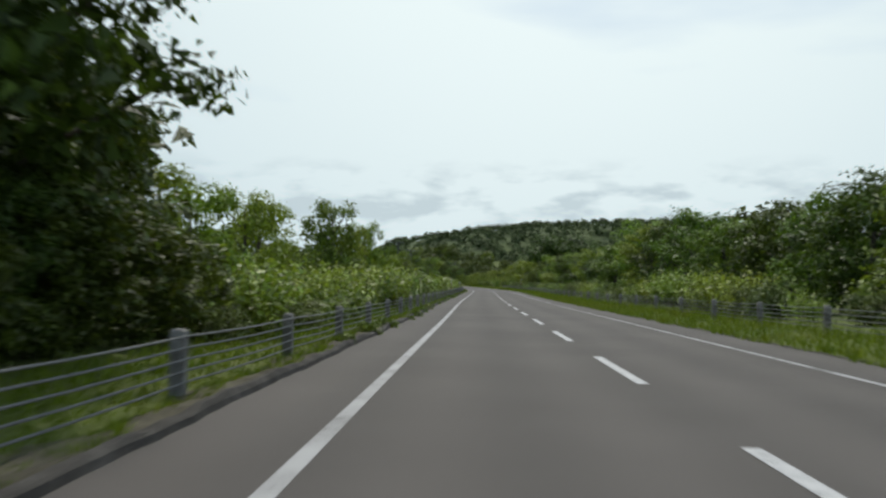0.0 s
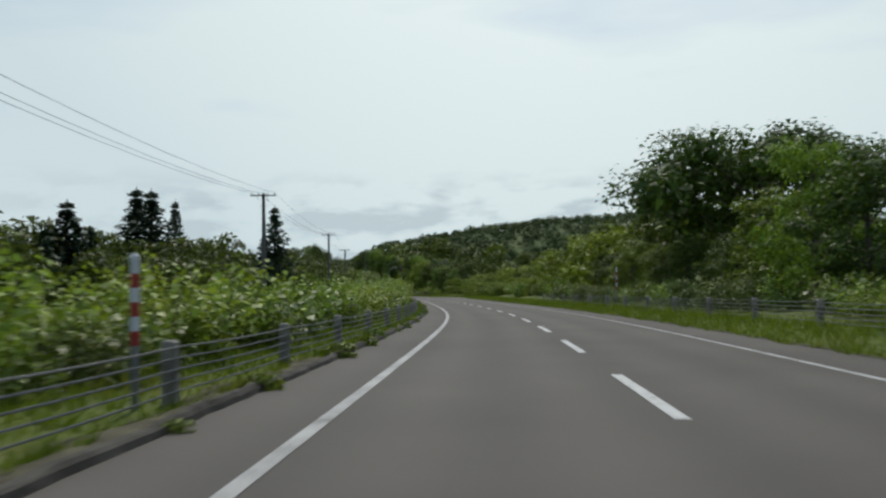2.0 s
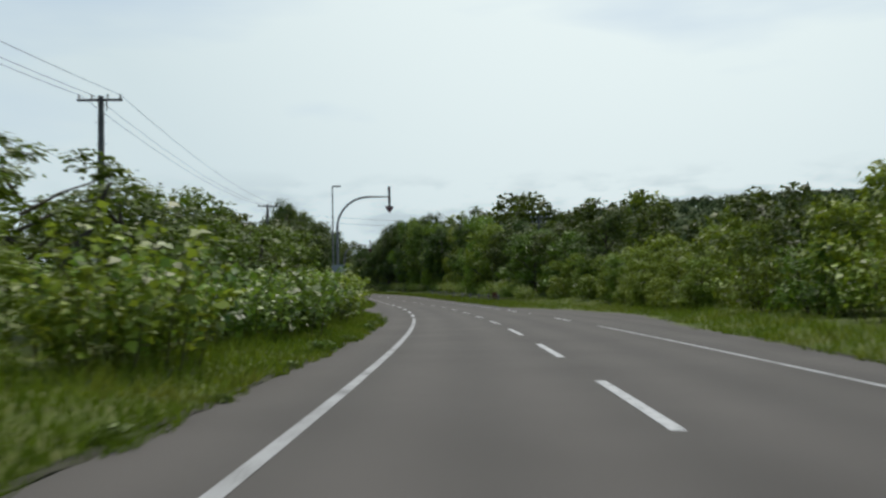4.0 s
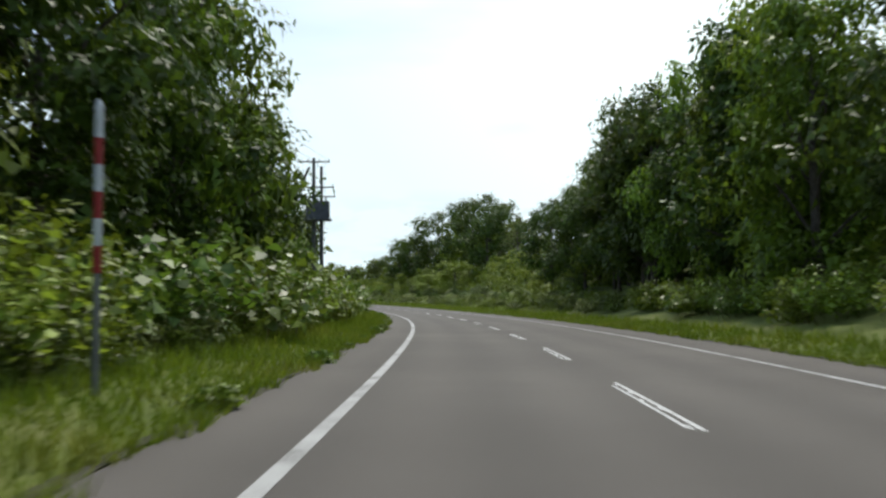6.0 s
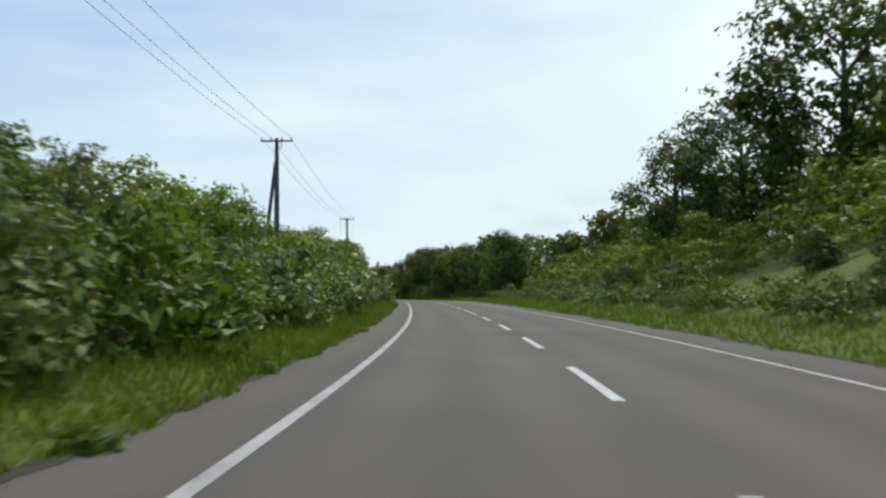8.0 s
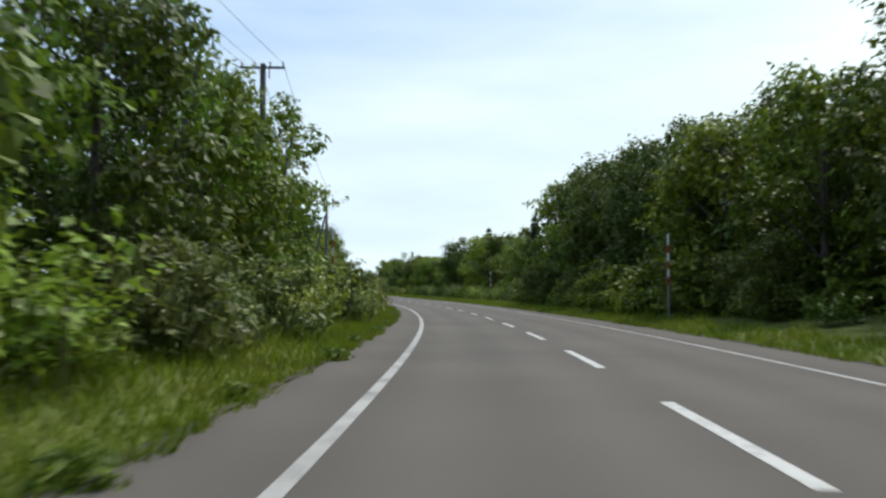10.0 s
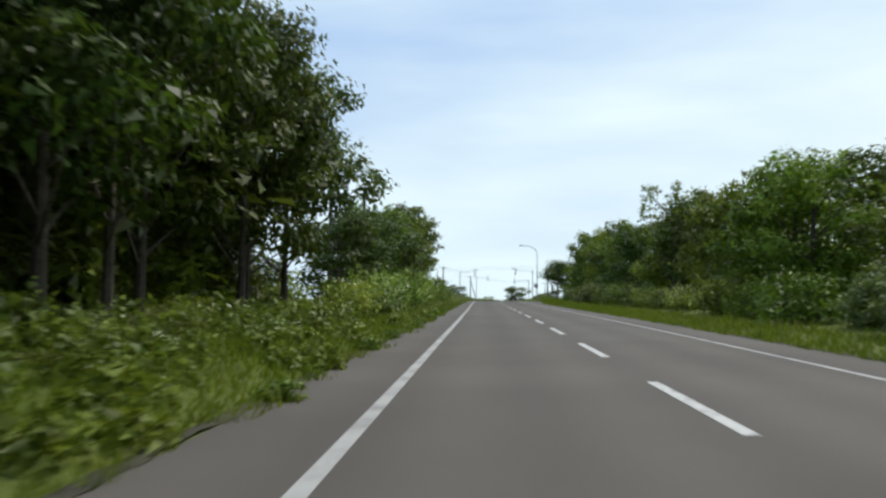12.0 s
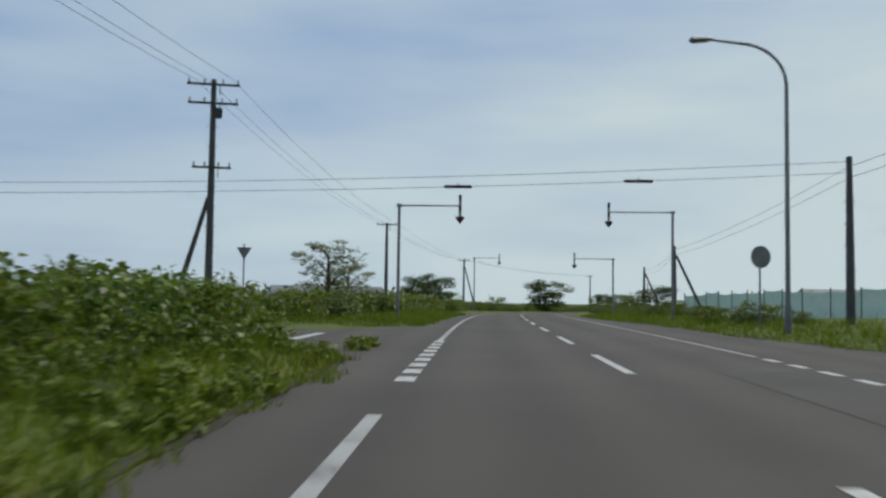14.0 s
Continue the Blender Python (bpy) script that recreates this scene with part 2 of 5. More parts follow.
CONIFER = material("needles", [(0.012, 0.028, 0.011), (0.022, 0.045, 0.016)], 0.7, 0.8, 8, 0, vary="both", spread=0.4, soak=0.1)
FARWOOD = material("far_wood", [(0.034, 0.052, 0.016), (0.06, 0.086, 0.022), (0.09, 0.118, 0.034)], 0.9, 0.06, 0.5, 0, vary="island", spread=0.14)
STEEL = material("weathered_steel", [(0.16, 0.16, 0.16), (0.24, 0.24, 0.24)], 0.5, 3, 40, 0.1, metal=0.6)
DARK_STEEL = material("dark_steel", [(0.05, 0.052, 0.055), (0.09, 0.09, 0.095)], 0.6, 3, 40, 0.1, metal=0.3)
POLE = material("pole_concrete", [(0.07, 0.068, 0.066), (0.11, 0.107, 0.104)], 0.9, 2, 50, 0.2)
CABLE = material("cable", [(0.02, 0.02, 0.022), (0.03, 0.03, 0.03)], 0.6, 3, 30, 0)
WHITE_GREY = material("sign_back", [(0.2, 0.22, 0.24), (0.28, 0.3, 0.33)], 0.6, 4, 40, 0.1)
ARROW_RED = material("arrow_red", [(0.05, 0.014, 0.014), (0.08, 0.02, 0.02)], 0.6, 4, 40, 0.1)
ARROW_PALE = material("arrow_pale", [(0.16, 0.17, 0.16), (0.24, 0.25, 0.24)], 0.6, 4, 40, 0.1)
RED = material("red_band", [(0.22, 0.02, 0.02), (0.32, 0.035, 0.03)], 0.5, 4, 40, 0.1)
WHITE = material("white_band", [(0.45, 0.45, 0.44), (0.62, 0.62, 0.6)], 0.5, 4, 40, 0.1)


# ---- helpers for meshes ----
def mesh_of(name, verts, faces, mats):
    me = bpy.data.meshes.new(name)
    me.from_pydata([tuple(v) for v in verts], [], faces)
    for m in (mats if isinstance(mats, (list, tuple)) else [mats]):
        me.materials.append(m)
    return me


def quads_mesh(name, verts, n_per, mat, smooth=False):
    """Many loose faces of n_per corners each, from an array of corners."""
    verts = np.asarray(verts, dtype=np.float32).reshape(-1, 3)
    nf = len(verts) // n_per
    me = bpy.data.meshes.new(name)
    me.vertices.add(len(verts))
    me.vertices.foreach_set("co", verts.ravel())
    me.loops.add(len(verts))
    me.loops.foreach_set("vertex_index", np.arange(len(verts), dtype=np.int32))
    me.polygons.add(nf)
    me.polygons.foreach_set("loop_start", np.arange(nf, dtype=np.int32) * n_per)
    me.polygons.foreach_set("loop_total", np.full(nf, n_per, dtype=np.int32))
    me.materials.append(mat)
    me.update(calc_edges=True)
    me.validate()
    return me


def part(name, data, parent=None, label=""):
    """Links a mesh, or a bmesh, as one object, under its parent if one is given."""
    ob = new(name, data)
    if parent:
        ob.parent = parent
    return tagged(ob, label)


def tube(path, radii, sides=8, caps=True):
    """Vertices and faces of a round bar along a path."""
    verts, faces = [], []
    path = [Vector(p) for p in path]
    ref = Vector((0.31, 0.95, 0.11))
    for i, p in enumerate(path):
        d = (path[min(i + 1, len(path) - 1)] - path[max(i - 1, 0)]).normalized()
        a = d.cross(ref if abs(d.dot(ref)) < 0.9 else Vector((1, 0, 0))).normalized()
        b = d.cross(a)
        r = radii[i] if isinstance(radii, (list, tuple)) else radii
        for k in range(sides):
            w = 2 * math.pi * k / sides
            verts.append(p + (a * math.cos(w) + b * math.sin(w)) * r)
    for i in range(len(path) - 1):
        for k in range(sides):
            q = (k + 1) % sides
            faces.append((i * sides + k, i * sides + q, (i + 1) * sides + q, (i + 1) * sides + k))
    if caps:
        faces.append(tuple(range(sides - 1, -1, -1)))
        faces.append(tuple(range((len(path) - 1) * sides, len(path) * sides)))
    return verts, faces


def joined(pieces):
    verts, faces = [], []
    for v, f in pieces:
        faces += [tuple(i + len(verts) for i in q) for q in f]
        verts += list(v)
    return verts, faces


def block(cx, cy, cz, sx, sy, sz, bevel=0.0):
    """A box with its upper edges drawn in by the bevel."""
    x, y, z, b = sx / 2, sy / 2, sz / 2, bevel
    v = [(-x, -y, -z), (x, -y, -z), (x, y, -z), (-x, y, -z), (-x, -y, z - b), (x, -y, z - b), (x, y, z - b), (-x, y, z - b)]
    f = [(3, 2, 1, 0), (0, 1, 5, 4), (1, 2, 6, 5), (2, 3, 7, 6), (3, 0, 4, 7)]
    if b:
        v += [(-x + b, -y + b, z), (x - b, -y + b, z), (x - b, y - b, z), (-x + b, y - b, z)]
        f += [(4, 5, 9, 8), (5, 6, 10, 9), (6, 7, 11, 10), (7, 4, 8, 11), (8, 9, 10, 11)]
    else:
        f.append((4, 5, 6, 7))
    return [Vector((a + cx, c + cy, d + cz)) for a, c, d in v], f


# ---- ground: one sheet, its height in the road's own coordinates ----
def edge_left(s):
    """Offset of the asphalt's left edge, with the lay-by and the last side road."""
    return np.interp(s, [-60, 328, 344, 355, 366, 372, 396, 418, 997, 1003, 1006.5, 1008.5, 1013, 1015, 1018, 1300], [5.05, 5.1, 6.0, 7.4, 7.3, 6.5, 5.05, 5.05, 5.05, 8.0, 12, 30, 30, 8.0, 5.05, 5.05])


def edge_right(s):
    return -np.interp(s, [-60, 300, 318, 335, 352, 362, 956, 966, 980, 994, 1002, 1011, 1027, 1040, 1300], [5.1, 5.1, 6.5, 9, 8.0, 5.1, 5.1, 6.2, 7.0, 7.4, 7.7, 6.5, 6.2, 5.1, 5.1])


def bank(s, o):
    """How high the land lies above the road at station s and offset o."""
    a = np.abs(o)
    a = np.maximum(np.minimum(a, 5.0), a - (np.where(np.asarray(o) > 0, edge_left(s), -edge_right(s)) - 5.05))
    z = np.where(a < 5.2, -0.03, 0.0)
    z = z + np.clip((a - 5.2) / 0.8, 0, 1) * 0.14 + np.clip((a - 6.0) / 2.5, 0, 1) * 0.12
    z = z - np.where((np.asarray(o) > 0) & (np.asarray(s) < 238), 0.1, 0.0) * np.clip((a - 5.35) / 0.3, 0, 1)
    hill_r = np.interp(s, [-60, 60, 120, 300, 360, 400, 480, 510, 600, 680, 760, 860, 930, 1300], [0.2, 0.3, 0.7, 0.7, 1.6, 2.6, 3.5, 5, 5, 2.4, 1.4, 1, 0, 0])
    hill_l = np.interp(s, [-60, 300, 360, 520, 700, 860, 930, 1300], [0.1, 0.1, 0.5, 0.7, 0.5, 0.3, 0, 0])
    rise = np.where(o < 0, hill_r, hill_l)
    z = z + np.clip((a - 8) / 13, 0, 2.2) * rise
    return z + np.clip((a - 7) / 5, 0, 1) * 0.18 * np.sin(s * 0.21 + o * 0.4)


def strip(stations, offsets, height, lift=0.0):
    """A sheet over the road's coordinates: one row of corners for each station."""
    verts, n = [], len(offsets)
    for s in stations:
        verts.extend(on_many(np.full(n, s), np.asarray(offsets, float), height(s, np.asarray(offsets, float)) + lift))
    faces = [(i * n + j, i * n + j + 1, (i + 1) * n + j + 1, (i + 1) * n + j) for i in range(len(stations) - 1) for j in range(n - 1)]
    return verts, [f[::-1] for f in faces]


offs = [-140, -100, -75, -55, -40, -30, -22, -16, -12, -9, -7.5, -6.2, -5.4, -5.1, -3, 0, 3, 5.0, 5.3, 6.0, 7.5, 9, 12, 16, 22, 30, 40, 55, 75, 100, 140]
gv, gf = strip(np.arange(-60, 1301, 4.0), offs[::-1], bank, 0.0)
rim = []
for ang in range(0, 360, 6):
    rim.append(ang)
base = len(gv)
for r in (150, 900, 4500):
    for ang in rim:
        w = radians(ang)
        gv.append(Vector((-330 + math.cos(w) * (r + (820 if r > 150 else 0)), 560 + math.sin(w) * (r + (820 if r > 150 else 0)), -7.0)))
k = len(rim)
gf.append(tuple(base + i for i in range(k)))
for ring in range(2):
    for i in range(k):
        j = (i + 1) % k
        gf.append((base + ring * k + i, base + (ring + 1) * k + i, base + (ring + 1) * k + j, base + ring * k + j))
ground = new("ground", mesh_of("ground", gv, gf, EARTH))
tagged(ground, "grassy soil verges and fields on both sides of the road", "ground", kind="structure")

LEFT_LINE, RIGHT_LINE = 3.65, -3.57


rv, rf = [], []
stations = np.arange(-60, 1300.5, 2.0)
for s in stations:
    l, r = edge_left(s), edge_right(s)
    for o in np.linspace(r, l, 17):
        rv.append(on(s, o, 0.012))
for i in range(len(stations) - 1):
    for j in range(16):
        rf.append((i * 17 + j + 1, i * 17 + j, (i + 1) * 17 + j, (i + 1) * 17 + j + 1))
road_mesh = mesh_of("road", rv, [f[::-1] for f in rf], ASPHALT)
across = road_mesh.attributes.new("across", "FLOAT", "POINT")
across.data.foreach_set("value", np.concatenate([np.linspace(edge_right(s), edge_left(s), 17) for s in stations]).astype(np.float32))
# 1 where the painted shade dims the asphalt, ramped in before the last junction
dimmed = road_mesh.attributes.new("dimmed", "FLOAT", "POINT")
dimmed.data.foreach_set("value", np.repeat(np.clip((stations - 938) / 14, 0, 1), 17).astype(np.float32))
road = new("road", road_mesh)
tagged(road, "worn grey asphalt two-lane road with faint tyre tracks", "road", kind="structure")


def stripe(s0, s1, o, width, step=2.0):
    n = max(1, int(round((s1 - s0) / step)))
    v = []
    for s in np.linspace(s0, s1, n + 1):
        v += [on(s, o - width / 2, 0.018), on(s, o + width / 2, 0.018)]
    return v, [(2 * i, 2 * i + 2, 2 * i + 3, 2 * i + 1)[::-1] for i in range(n)]


def marking(name, data, label):
    return tagged(new(name, mesh_of(name, *data, PAINT_OLD)), label, "road marking", kind="structure")


marking("edge_line_left", joined([stripe(-58, 336.3, LEFT_LINE, 0.165), stripe(396.7, 905.6, LEFT_LINE, 0.165), stripe(906.0, 989.3, LEFT_LINE, 0.165), stripe(1005, 1290, LEFT_LINE, 0.165)]),
        "white painted edge line along the road")
marking("edge_line_right", joined([stripe(-58, 321.3, RIGHT_LINE, 0.14), stripe(377, 990, RIGHT_LINE, 0.14), stripe(1000, 1290, RIGHT_LINE, 0.14)]),
        "white painted edge line along the road")


def dashes(name, starts, length, o, width, label):
    """Painted dashes, each a piece of the road."""
    for s0 in starts:
        tagged(part(name, mesh_of(name, *stripe(s0, s0 + length, o, width, 1.0), PAINT), road), label)


def worn_dashes(name, starts, o, label):
    """Centre dashes whose middle is worn away: two thin rims of paint, with bits of the middle left."""
    rng = np.random.default_rng(31)
    for i, s0 in enumerate(starts):
        bits = [stripe(s0, s0 + 4.95, o - 0.058, 0.062, 1.0), stripe(s0 + rng.uniform(0, 1.2), s0 + 4.95 - rng.uniform(0, 0.8), o + 0.06, 0.05, 1.0)]
        u = s0 + 0.1
        while u < s0 + 4.6:
            w = rng.uniform(0.08, 0.4)
            bits.append(stripe(u, u + w, o + rng.uniform(-0.03, 0.03), rng.uniform(0.02, 0.06), 1.0))
            u += w + rng.uniform(0.3, 1.6)
        tagged(part(name, mesh_of(name, *joined(bits), PAINT), road), label)


dashes("centre_dash", np.arange(-47.12, 250, 10), 4.95, 0.0, 0.17, "worn white centre line dash")
dashes("centre_dash", np.arange(254.75, 320, 10), 4.95, 0.0, 0.16, "worn white centre line dash")
worn_dashes("centre_dash", np.arange(324.75, 480, 10), 0.0, "white centre line dash worn to two thin rims")
dashes("centre_dash", np.arange(484.75, 620, 10), 4.95, 0.0, 0.16, "worn white centre line dash")
dashes("centre_dash", np.arange(621.05, 985, 10), 4.95, 0.0, 0.17, "worn white centre line dash")
dashes("centre_dash", np.arange(995, 1285, 9.6), 4.9, 0.0, 0.17, "worn white centre line dash")
dashes("edge_dash", np.arange(339.8, 395, 9.95), 4.7, LEFT_LINE, 0.2, "white edge line dash at the lay-by")
dashes("edge_dash", (341.9,), 0.8, RIGHT_LINE, 0.13, "last bit of a worn-off edge line dash")
dashes("edge_dash", (328.2, 348.4), 4.6, RIGHT_LINE, 0.16, "white edge line dash at the side road")
dashes("edge_dash", (1004.8,), 4.6, 7.75, 0.32, "white give-way line on the side road")
dashes("edge_tick", np.arange(357, 376.5, 0.95), 0.6, RIGHT_LINE, 0.22, "short white tick of a block edge line")
dashes("edge_tick", np.arange(993, 1005, 1.4), 0.8, LEFT_LINE, 0.3, "short white tick of a block edge line")
dashes("edge_tick", np.arange(990.5, 999.5, 1.6), 0.9, RIGHT_LINE, 0.2, "short white tick of a block edge line")

tagged(new("asphalt_patch", mesh_of("asphalt_patch", *strip(np.arange(361, 385.1, 2), [-2.5, -3.3, -4.2, -5.0], lambda s, o: 0 * o + 0.0165 + 0 * s), PATCH)), "darker repaired patch of asphalt", "road patch", kind="structure")
tagged(new("asphalt_patch", mesh_of("asphalt_patch", *strip(np.arange(984, 996.1, 2), [-1.6, -3.2, -5.0, -7.5], lambda s, o: 0 * o + 0.0165 + 0 * s), PATCH)), "darker repaired patch of asphalt", "road patch", kind="structure")


LITTER = material("dry_litter", [(0.038, 0.034, 0.022), (0.075, 0.066, 0.042), (0.115, 0.108, 0.062)], 1.0, 1.5, 18, 0.8)
lv, lf = [], []
for i, s in enumerate(np.arange(-20, 236, 0.5)):
    rag = 0.16 * math.sin(s * 1.3) + 0.12 * math.sin(s * 3.7 + 1) + 0.1 * math.sin(s * 0.41)
    for o, z in ((5.14, 0.05), (5.24, 0.07 + 0.03 * math.sin(s * 4.3)), (5.45 + 0.3 * rag, 0.075 + 0.02 * math.sin(s * 2.9 + 1)), (5.75 + rag, 0.02)):
        lv.append(on(s, o, z))
    if i:
        lf += [(i * 4 - 4 + j, i * 4 - 3 + j, i * 4 + 1 + j, i * 4 + j)[::-1] for j in range(3)]
tagged(new("verge_litter", mesh_of("verge_litter", lv, lf, LITTER)), "dull brown soil and dead stalks behind the kerb", "verge", kind="structure")


def soil_edge(name, s0, s1, side):
    """A ragged dark strip of soil where the verge meets the asphalt."""
    v, f = [], []
    n = 0
    for s in np.arange(s0, s1, 0.5):
        e = edge_left(s) if side > 0 else -edge_right(s)
        rag = 0.1 * math.sin(s * 1.9) + 0.08 * math.sin(s * 5.3 + 1) + 0.07 * math.sin(s * 0.8)
        for d, z in ((0.0 + rag * 0.4, 0.018), (0.03 + rag * 0.3, 0.03), (0.07 + rag * 0.25, 0.035), (0.2, 0.02)):
            v.append(on(s, side * (e + d), z + 0.012 * math.sin(s * 7 + d * 9)))
        n += 1
    for i in range(n - 1):
        for j in range(3):
            q = (i * 4 + j, i * 4 + j + 1, i * 4 + j + 5, i * 4 + j + 4)
            f.append(q if side < 0 else q[::-1])
    tagged(new(name, mesh_of(name, v, f, SOIL)), "dark crumbling soil edge between grass and asphalt", "verge", kind="structure")


soil_edge("verge_edge", 236, 998, 1)
soil_edge("verge_edge", -20, 312, -1)
soil_edge("verge_edge", 362, 1040, -1)


# ---- plants ----
RNG = np.random.default_rng(7)


def leaves(name, centres, outward, size, mat, rng, long=1.5, droop=0.3, corners=3, loose=0.4):
    """Loose leaf blades about their centres: pointed ones of three corners, or broad folded ones of four."""
    n = len(centres)
    nrm = outward + rng.normal(0, loose, (n, 3))
    nrm[:, 2] += 0.3
    nrm /= np.linalg.norm(nrm, axis=1)[:, None] + 1e-9
    t = rng.normal(0, 1, (n, 3))
    t[:, 2] -= droop
    t -= (t * nrm).sum(1)[:, None] * nrm
    t /= np.linalg.norm(t, axis=1)[:, None] + 1e-9
    b = np.cross(nrm, t)
    sz = (size * rng.uniform(0.55, 1.4, n))[:, None] if np.ndim(size) == 0 else np.asarray(size)[:, None]
    if corners == 3:
        c = [centres - t * sz * long * 0.4 + b * sz * 0.42, centres - t * sz * long * 0.4 - b * sz * 0.42, centres + t * sz * long * 0.6 - nrm * sz * 0.2]
    else:
        c = [centres - t * sz * long * 0.5, centres + b * sz * 0.5 - t * sz * 0.15 + nrm * sz * 0.12,
             centres + t * sz * long * 0.5 - nrm * sz * 0.15, centres - b * sz * 0.5 - t * sz * 0.15 + nrm * sz * 0.12]
    return quads_mesh(name, np.stack(c, 1), corners, mat)


def sprays(lobes, count, rng, each=24, fringe=0.07, wide=0.38):
    """Leaf places gathered in sprays over the skins of rounded lobes, with some sprigs that reach past them, and the way each leaf faces."""
    c, r = np.array([q for q, _ in lobes]), np.array([q for _, q in lobes])
    c, r = c.repeat(each, 0), r.repeat(each, 0)
    n = len(c)
    d = rng.normal(0, 1, (n, 3))
    d[:, 2] += 0.4
    d /= np.linalg.norm(d, axis=1)[:, None]
    sprig = rng.uniform(0, 1, n) < fringe
    at = np.where(sprig, rng.uniform(1.0, 1.16, n), rng.uniform(0.66, 1.0, n))
    c = c + d * r * at[:, None]
    size = r[:, 0] * np.where(sprig, 0.2, rng.uniform(0.6, 1.2, n) * wide)
    weight = size ** 1.7
    pick = rng.choice(n, count, p=weight / weight.sum())
    off = rng.normal(0, 1, (count, 3)) * np.array([1, 1, 0.55])
    off *= np.minimum(1, 1.9 / (np.linalg.norm(off, axis=1)[:, None] + 1e-9))
    along = rng.normal(0, 0.6, (count, 1)) * sprig[pick][:, None]
    face = d[pick] * 0.55 + off * 0.35
    face[:, 2] += 0.45
    return c[pick] + (off * 0.55 + along * d[pick]) * size[pick][:, None], face


def hearts(lobes, rng, each=34, at=0.62, size=0.3):
    """Oversized inner leaves that close the middle of every lobe, added to block light there."""
    c, r = np.array([c for c, _ in lobes]).repeat(each, 0), np.array([q for _, q in lobes]).repeat(each, 0)
    d = rng.normal(0, 1, c.shape)
    d /= np.linalg.norm(d, axis=1)[:, None]
    return c + d * r * at * rng.uniform(0.5, 1.05, (len(c), 1)), d, r[:, 0] * size


HEARTS = {}


def broadleaf(name, height, spread, count, leaf, mat, seed, low=0.25, lumps=16, label="", lean=0.0, open_=0.0, lump=1.0, stout=1.0, stems=1):
    """A broad tree: one or more trunks, limbs that reach into the lobes, and a crown of leaf sprays; open_ thins its middle."""
    rng = np.random.default_rng(seed)
    tree = new(name)
    lobes, bars = [], []
    r0 = 0.022 * height * stout
    for k in range(stems):
        w = k * 2.3
        f = 0.0 if stems == 1 else spread * 0.13
        a = Vector((math.cos(w) * f, math.sin(w) * f, 0))
        bars.append(tube([a + Vector((0, 0, -0.3)), a + Vector((0.05, 0, height * 0.2)), a * 1.5 + Vector((lean * 0.4 + 0.1, 0.06, height * 0.45)), a * 2.1 + Vector((lean, 0, height * 0.8))],
                         [r0 * 1.3, r0, r0 * 0.7, r0 * 0.2], 7))
    for i in range(lumps):
        f = ((i + 0.5) / lumps) ** 0.85
        z = height * (low + (0.95 - low) * f)
        reach = spread * 0.5 * (math.sin(math.pi * (0.2 + 0.64 * f)) ** 0.8) * rng.uniform(0.35, 0.92)
        w = i * 2.4 + rng.uniform(-0.6, 0.6)
        r = spread * rng.uniform(0.09, 0.21) * lump
        c = (math.cos(w) * reach + lean * f, math.sin(w) * reach, z - r * 0.4 + rng.uniform(-0.04, 0.04) * height)
        lobes.append((c, (r * rng.uniform(0.9, 1.3), r * rng.uniform(0.9, 1.3), r * rng.uniform(0.6, 0.9))))
        if i % 2 == 0:
            z0 = max(height * 0.15, z - reach * 0.9 - 0.4)
            bars.append(tube([(lean * f * 0.6, 0, z0), (c[0] * 0.5, c[1] * 0.5, (z0 + c[2]) / 2 + 0.1), c], [r0 * 0.4, r0 * 0.25, r0 * 0.08], 4, False))
    part("trunk", mesh_of("trunk", *joined(bars), BARK), tree)
    pts, out = sprays(lobes, count, rng)
    deep, out2, big = hearts(lobes, rng, 56 if open_ == 0 else 14, 0.72, 0.21 if open_ == 0 else 0.18)
    sizes = np.concatenate([leaf * rng.uniform(0.6, 1.4, len(pts)), big])
    part("crown", leaves("crown", np.concatenate([pts, deep]), np.concatenate([out, out2]), sizes, mat, rng, 1.4, 0.1, 3, 0.45), tree)
    HEARTS[tree.name] = len(deep)
    return tagged(tree, label, "tree")


def conifer(name, height, spread, count, seed, label):
    """A fir: a straight trunk with tiers of drooping boughs."""
    rng = np.random.default_rng(seed)
    tree = new(name)
    part("trunk", mesh_of("trunk", *tube([(0, 0, -0.3), (0, 0, height * 0.5), (0, 0, height)], [height * 0.018, height * 0.01, 0.02], 7), BARK), tree)
    pts, out = [], []
    tiers = 30
    for i in range(tiers):
        z = height * (0.1 + 0.88 * (i + rng.uniform(-0.4, 0.4)) / tiers)
        reach = spread * 0.5 * (1 - i / tiers) ** 0.85 * rng.uniform(0.6, 1.15) + 0.1
        for k in range(7):
            w = k * 0.9 + i * 1.1 + rng.uniform(-0.2, 0.2)
            m = max(3, int(count / tiers / 7 * (1.5 - i / tiers)))
            u = rng.uniform(0.1, 1, m) ** 0.7
            rr = reach * rng.uniform(0.75, 1.1)
            p = np.stack([np.cos(w) * u * rr, np.sin(w) * u * rr, z - 0.25 * rr * u**2 + rng.normal(0, 0.06, m)], 1)
            p[:, :2] += rng.normal(0, 0.1 * rr + 0.03, (m, 2))
            pts.append(p)
            out.append(np.tile([math.cos(w) * 0.3, math.sin(w) * 0.3, 0.6], (m, 1)))
    part("crown", leaves("crown", np.concatenate(pts), np.concatenate(out), 0.22, CONIFER, rng, 1.8, 0.5), tree)
    return tagged(tree, label, "tree")


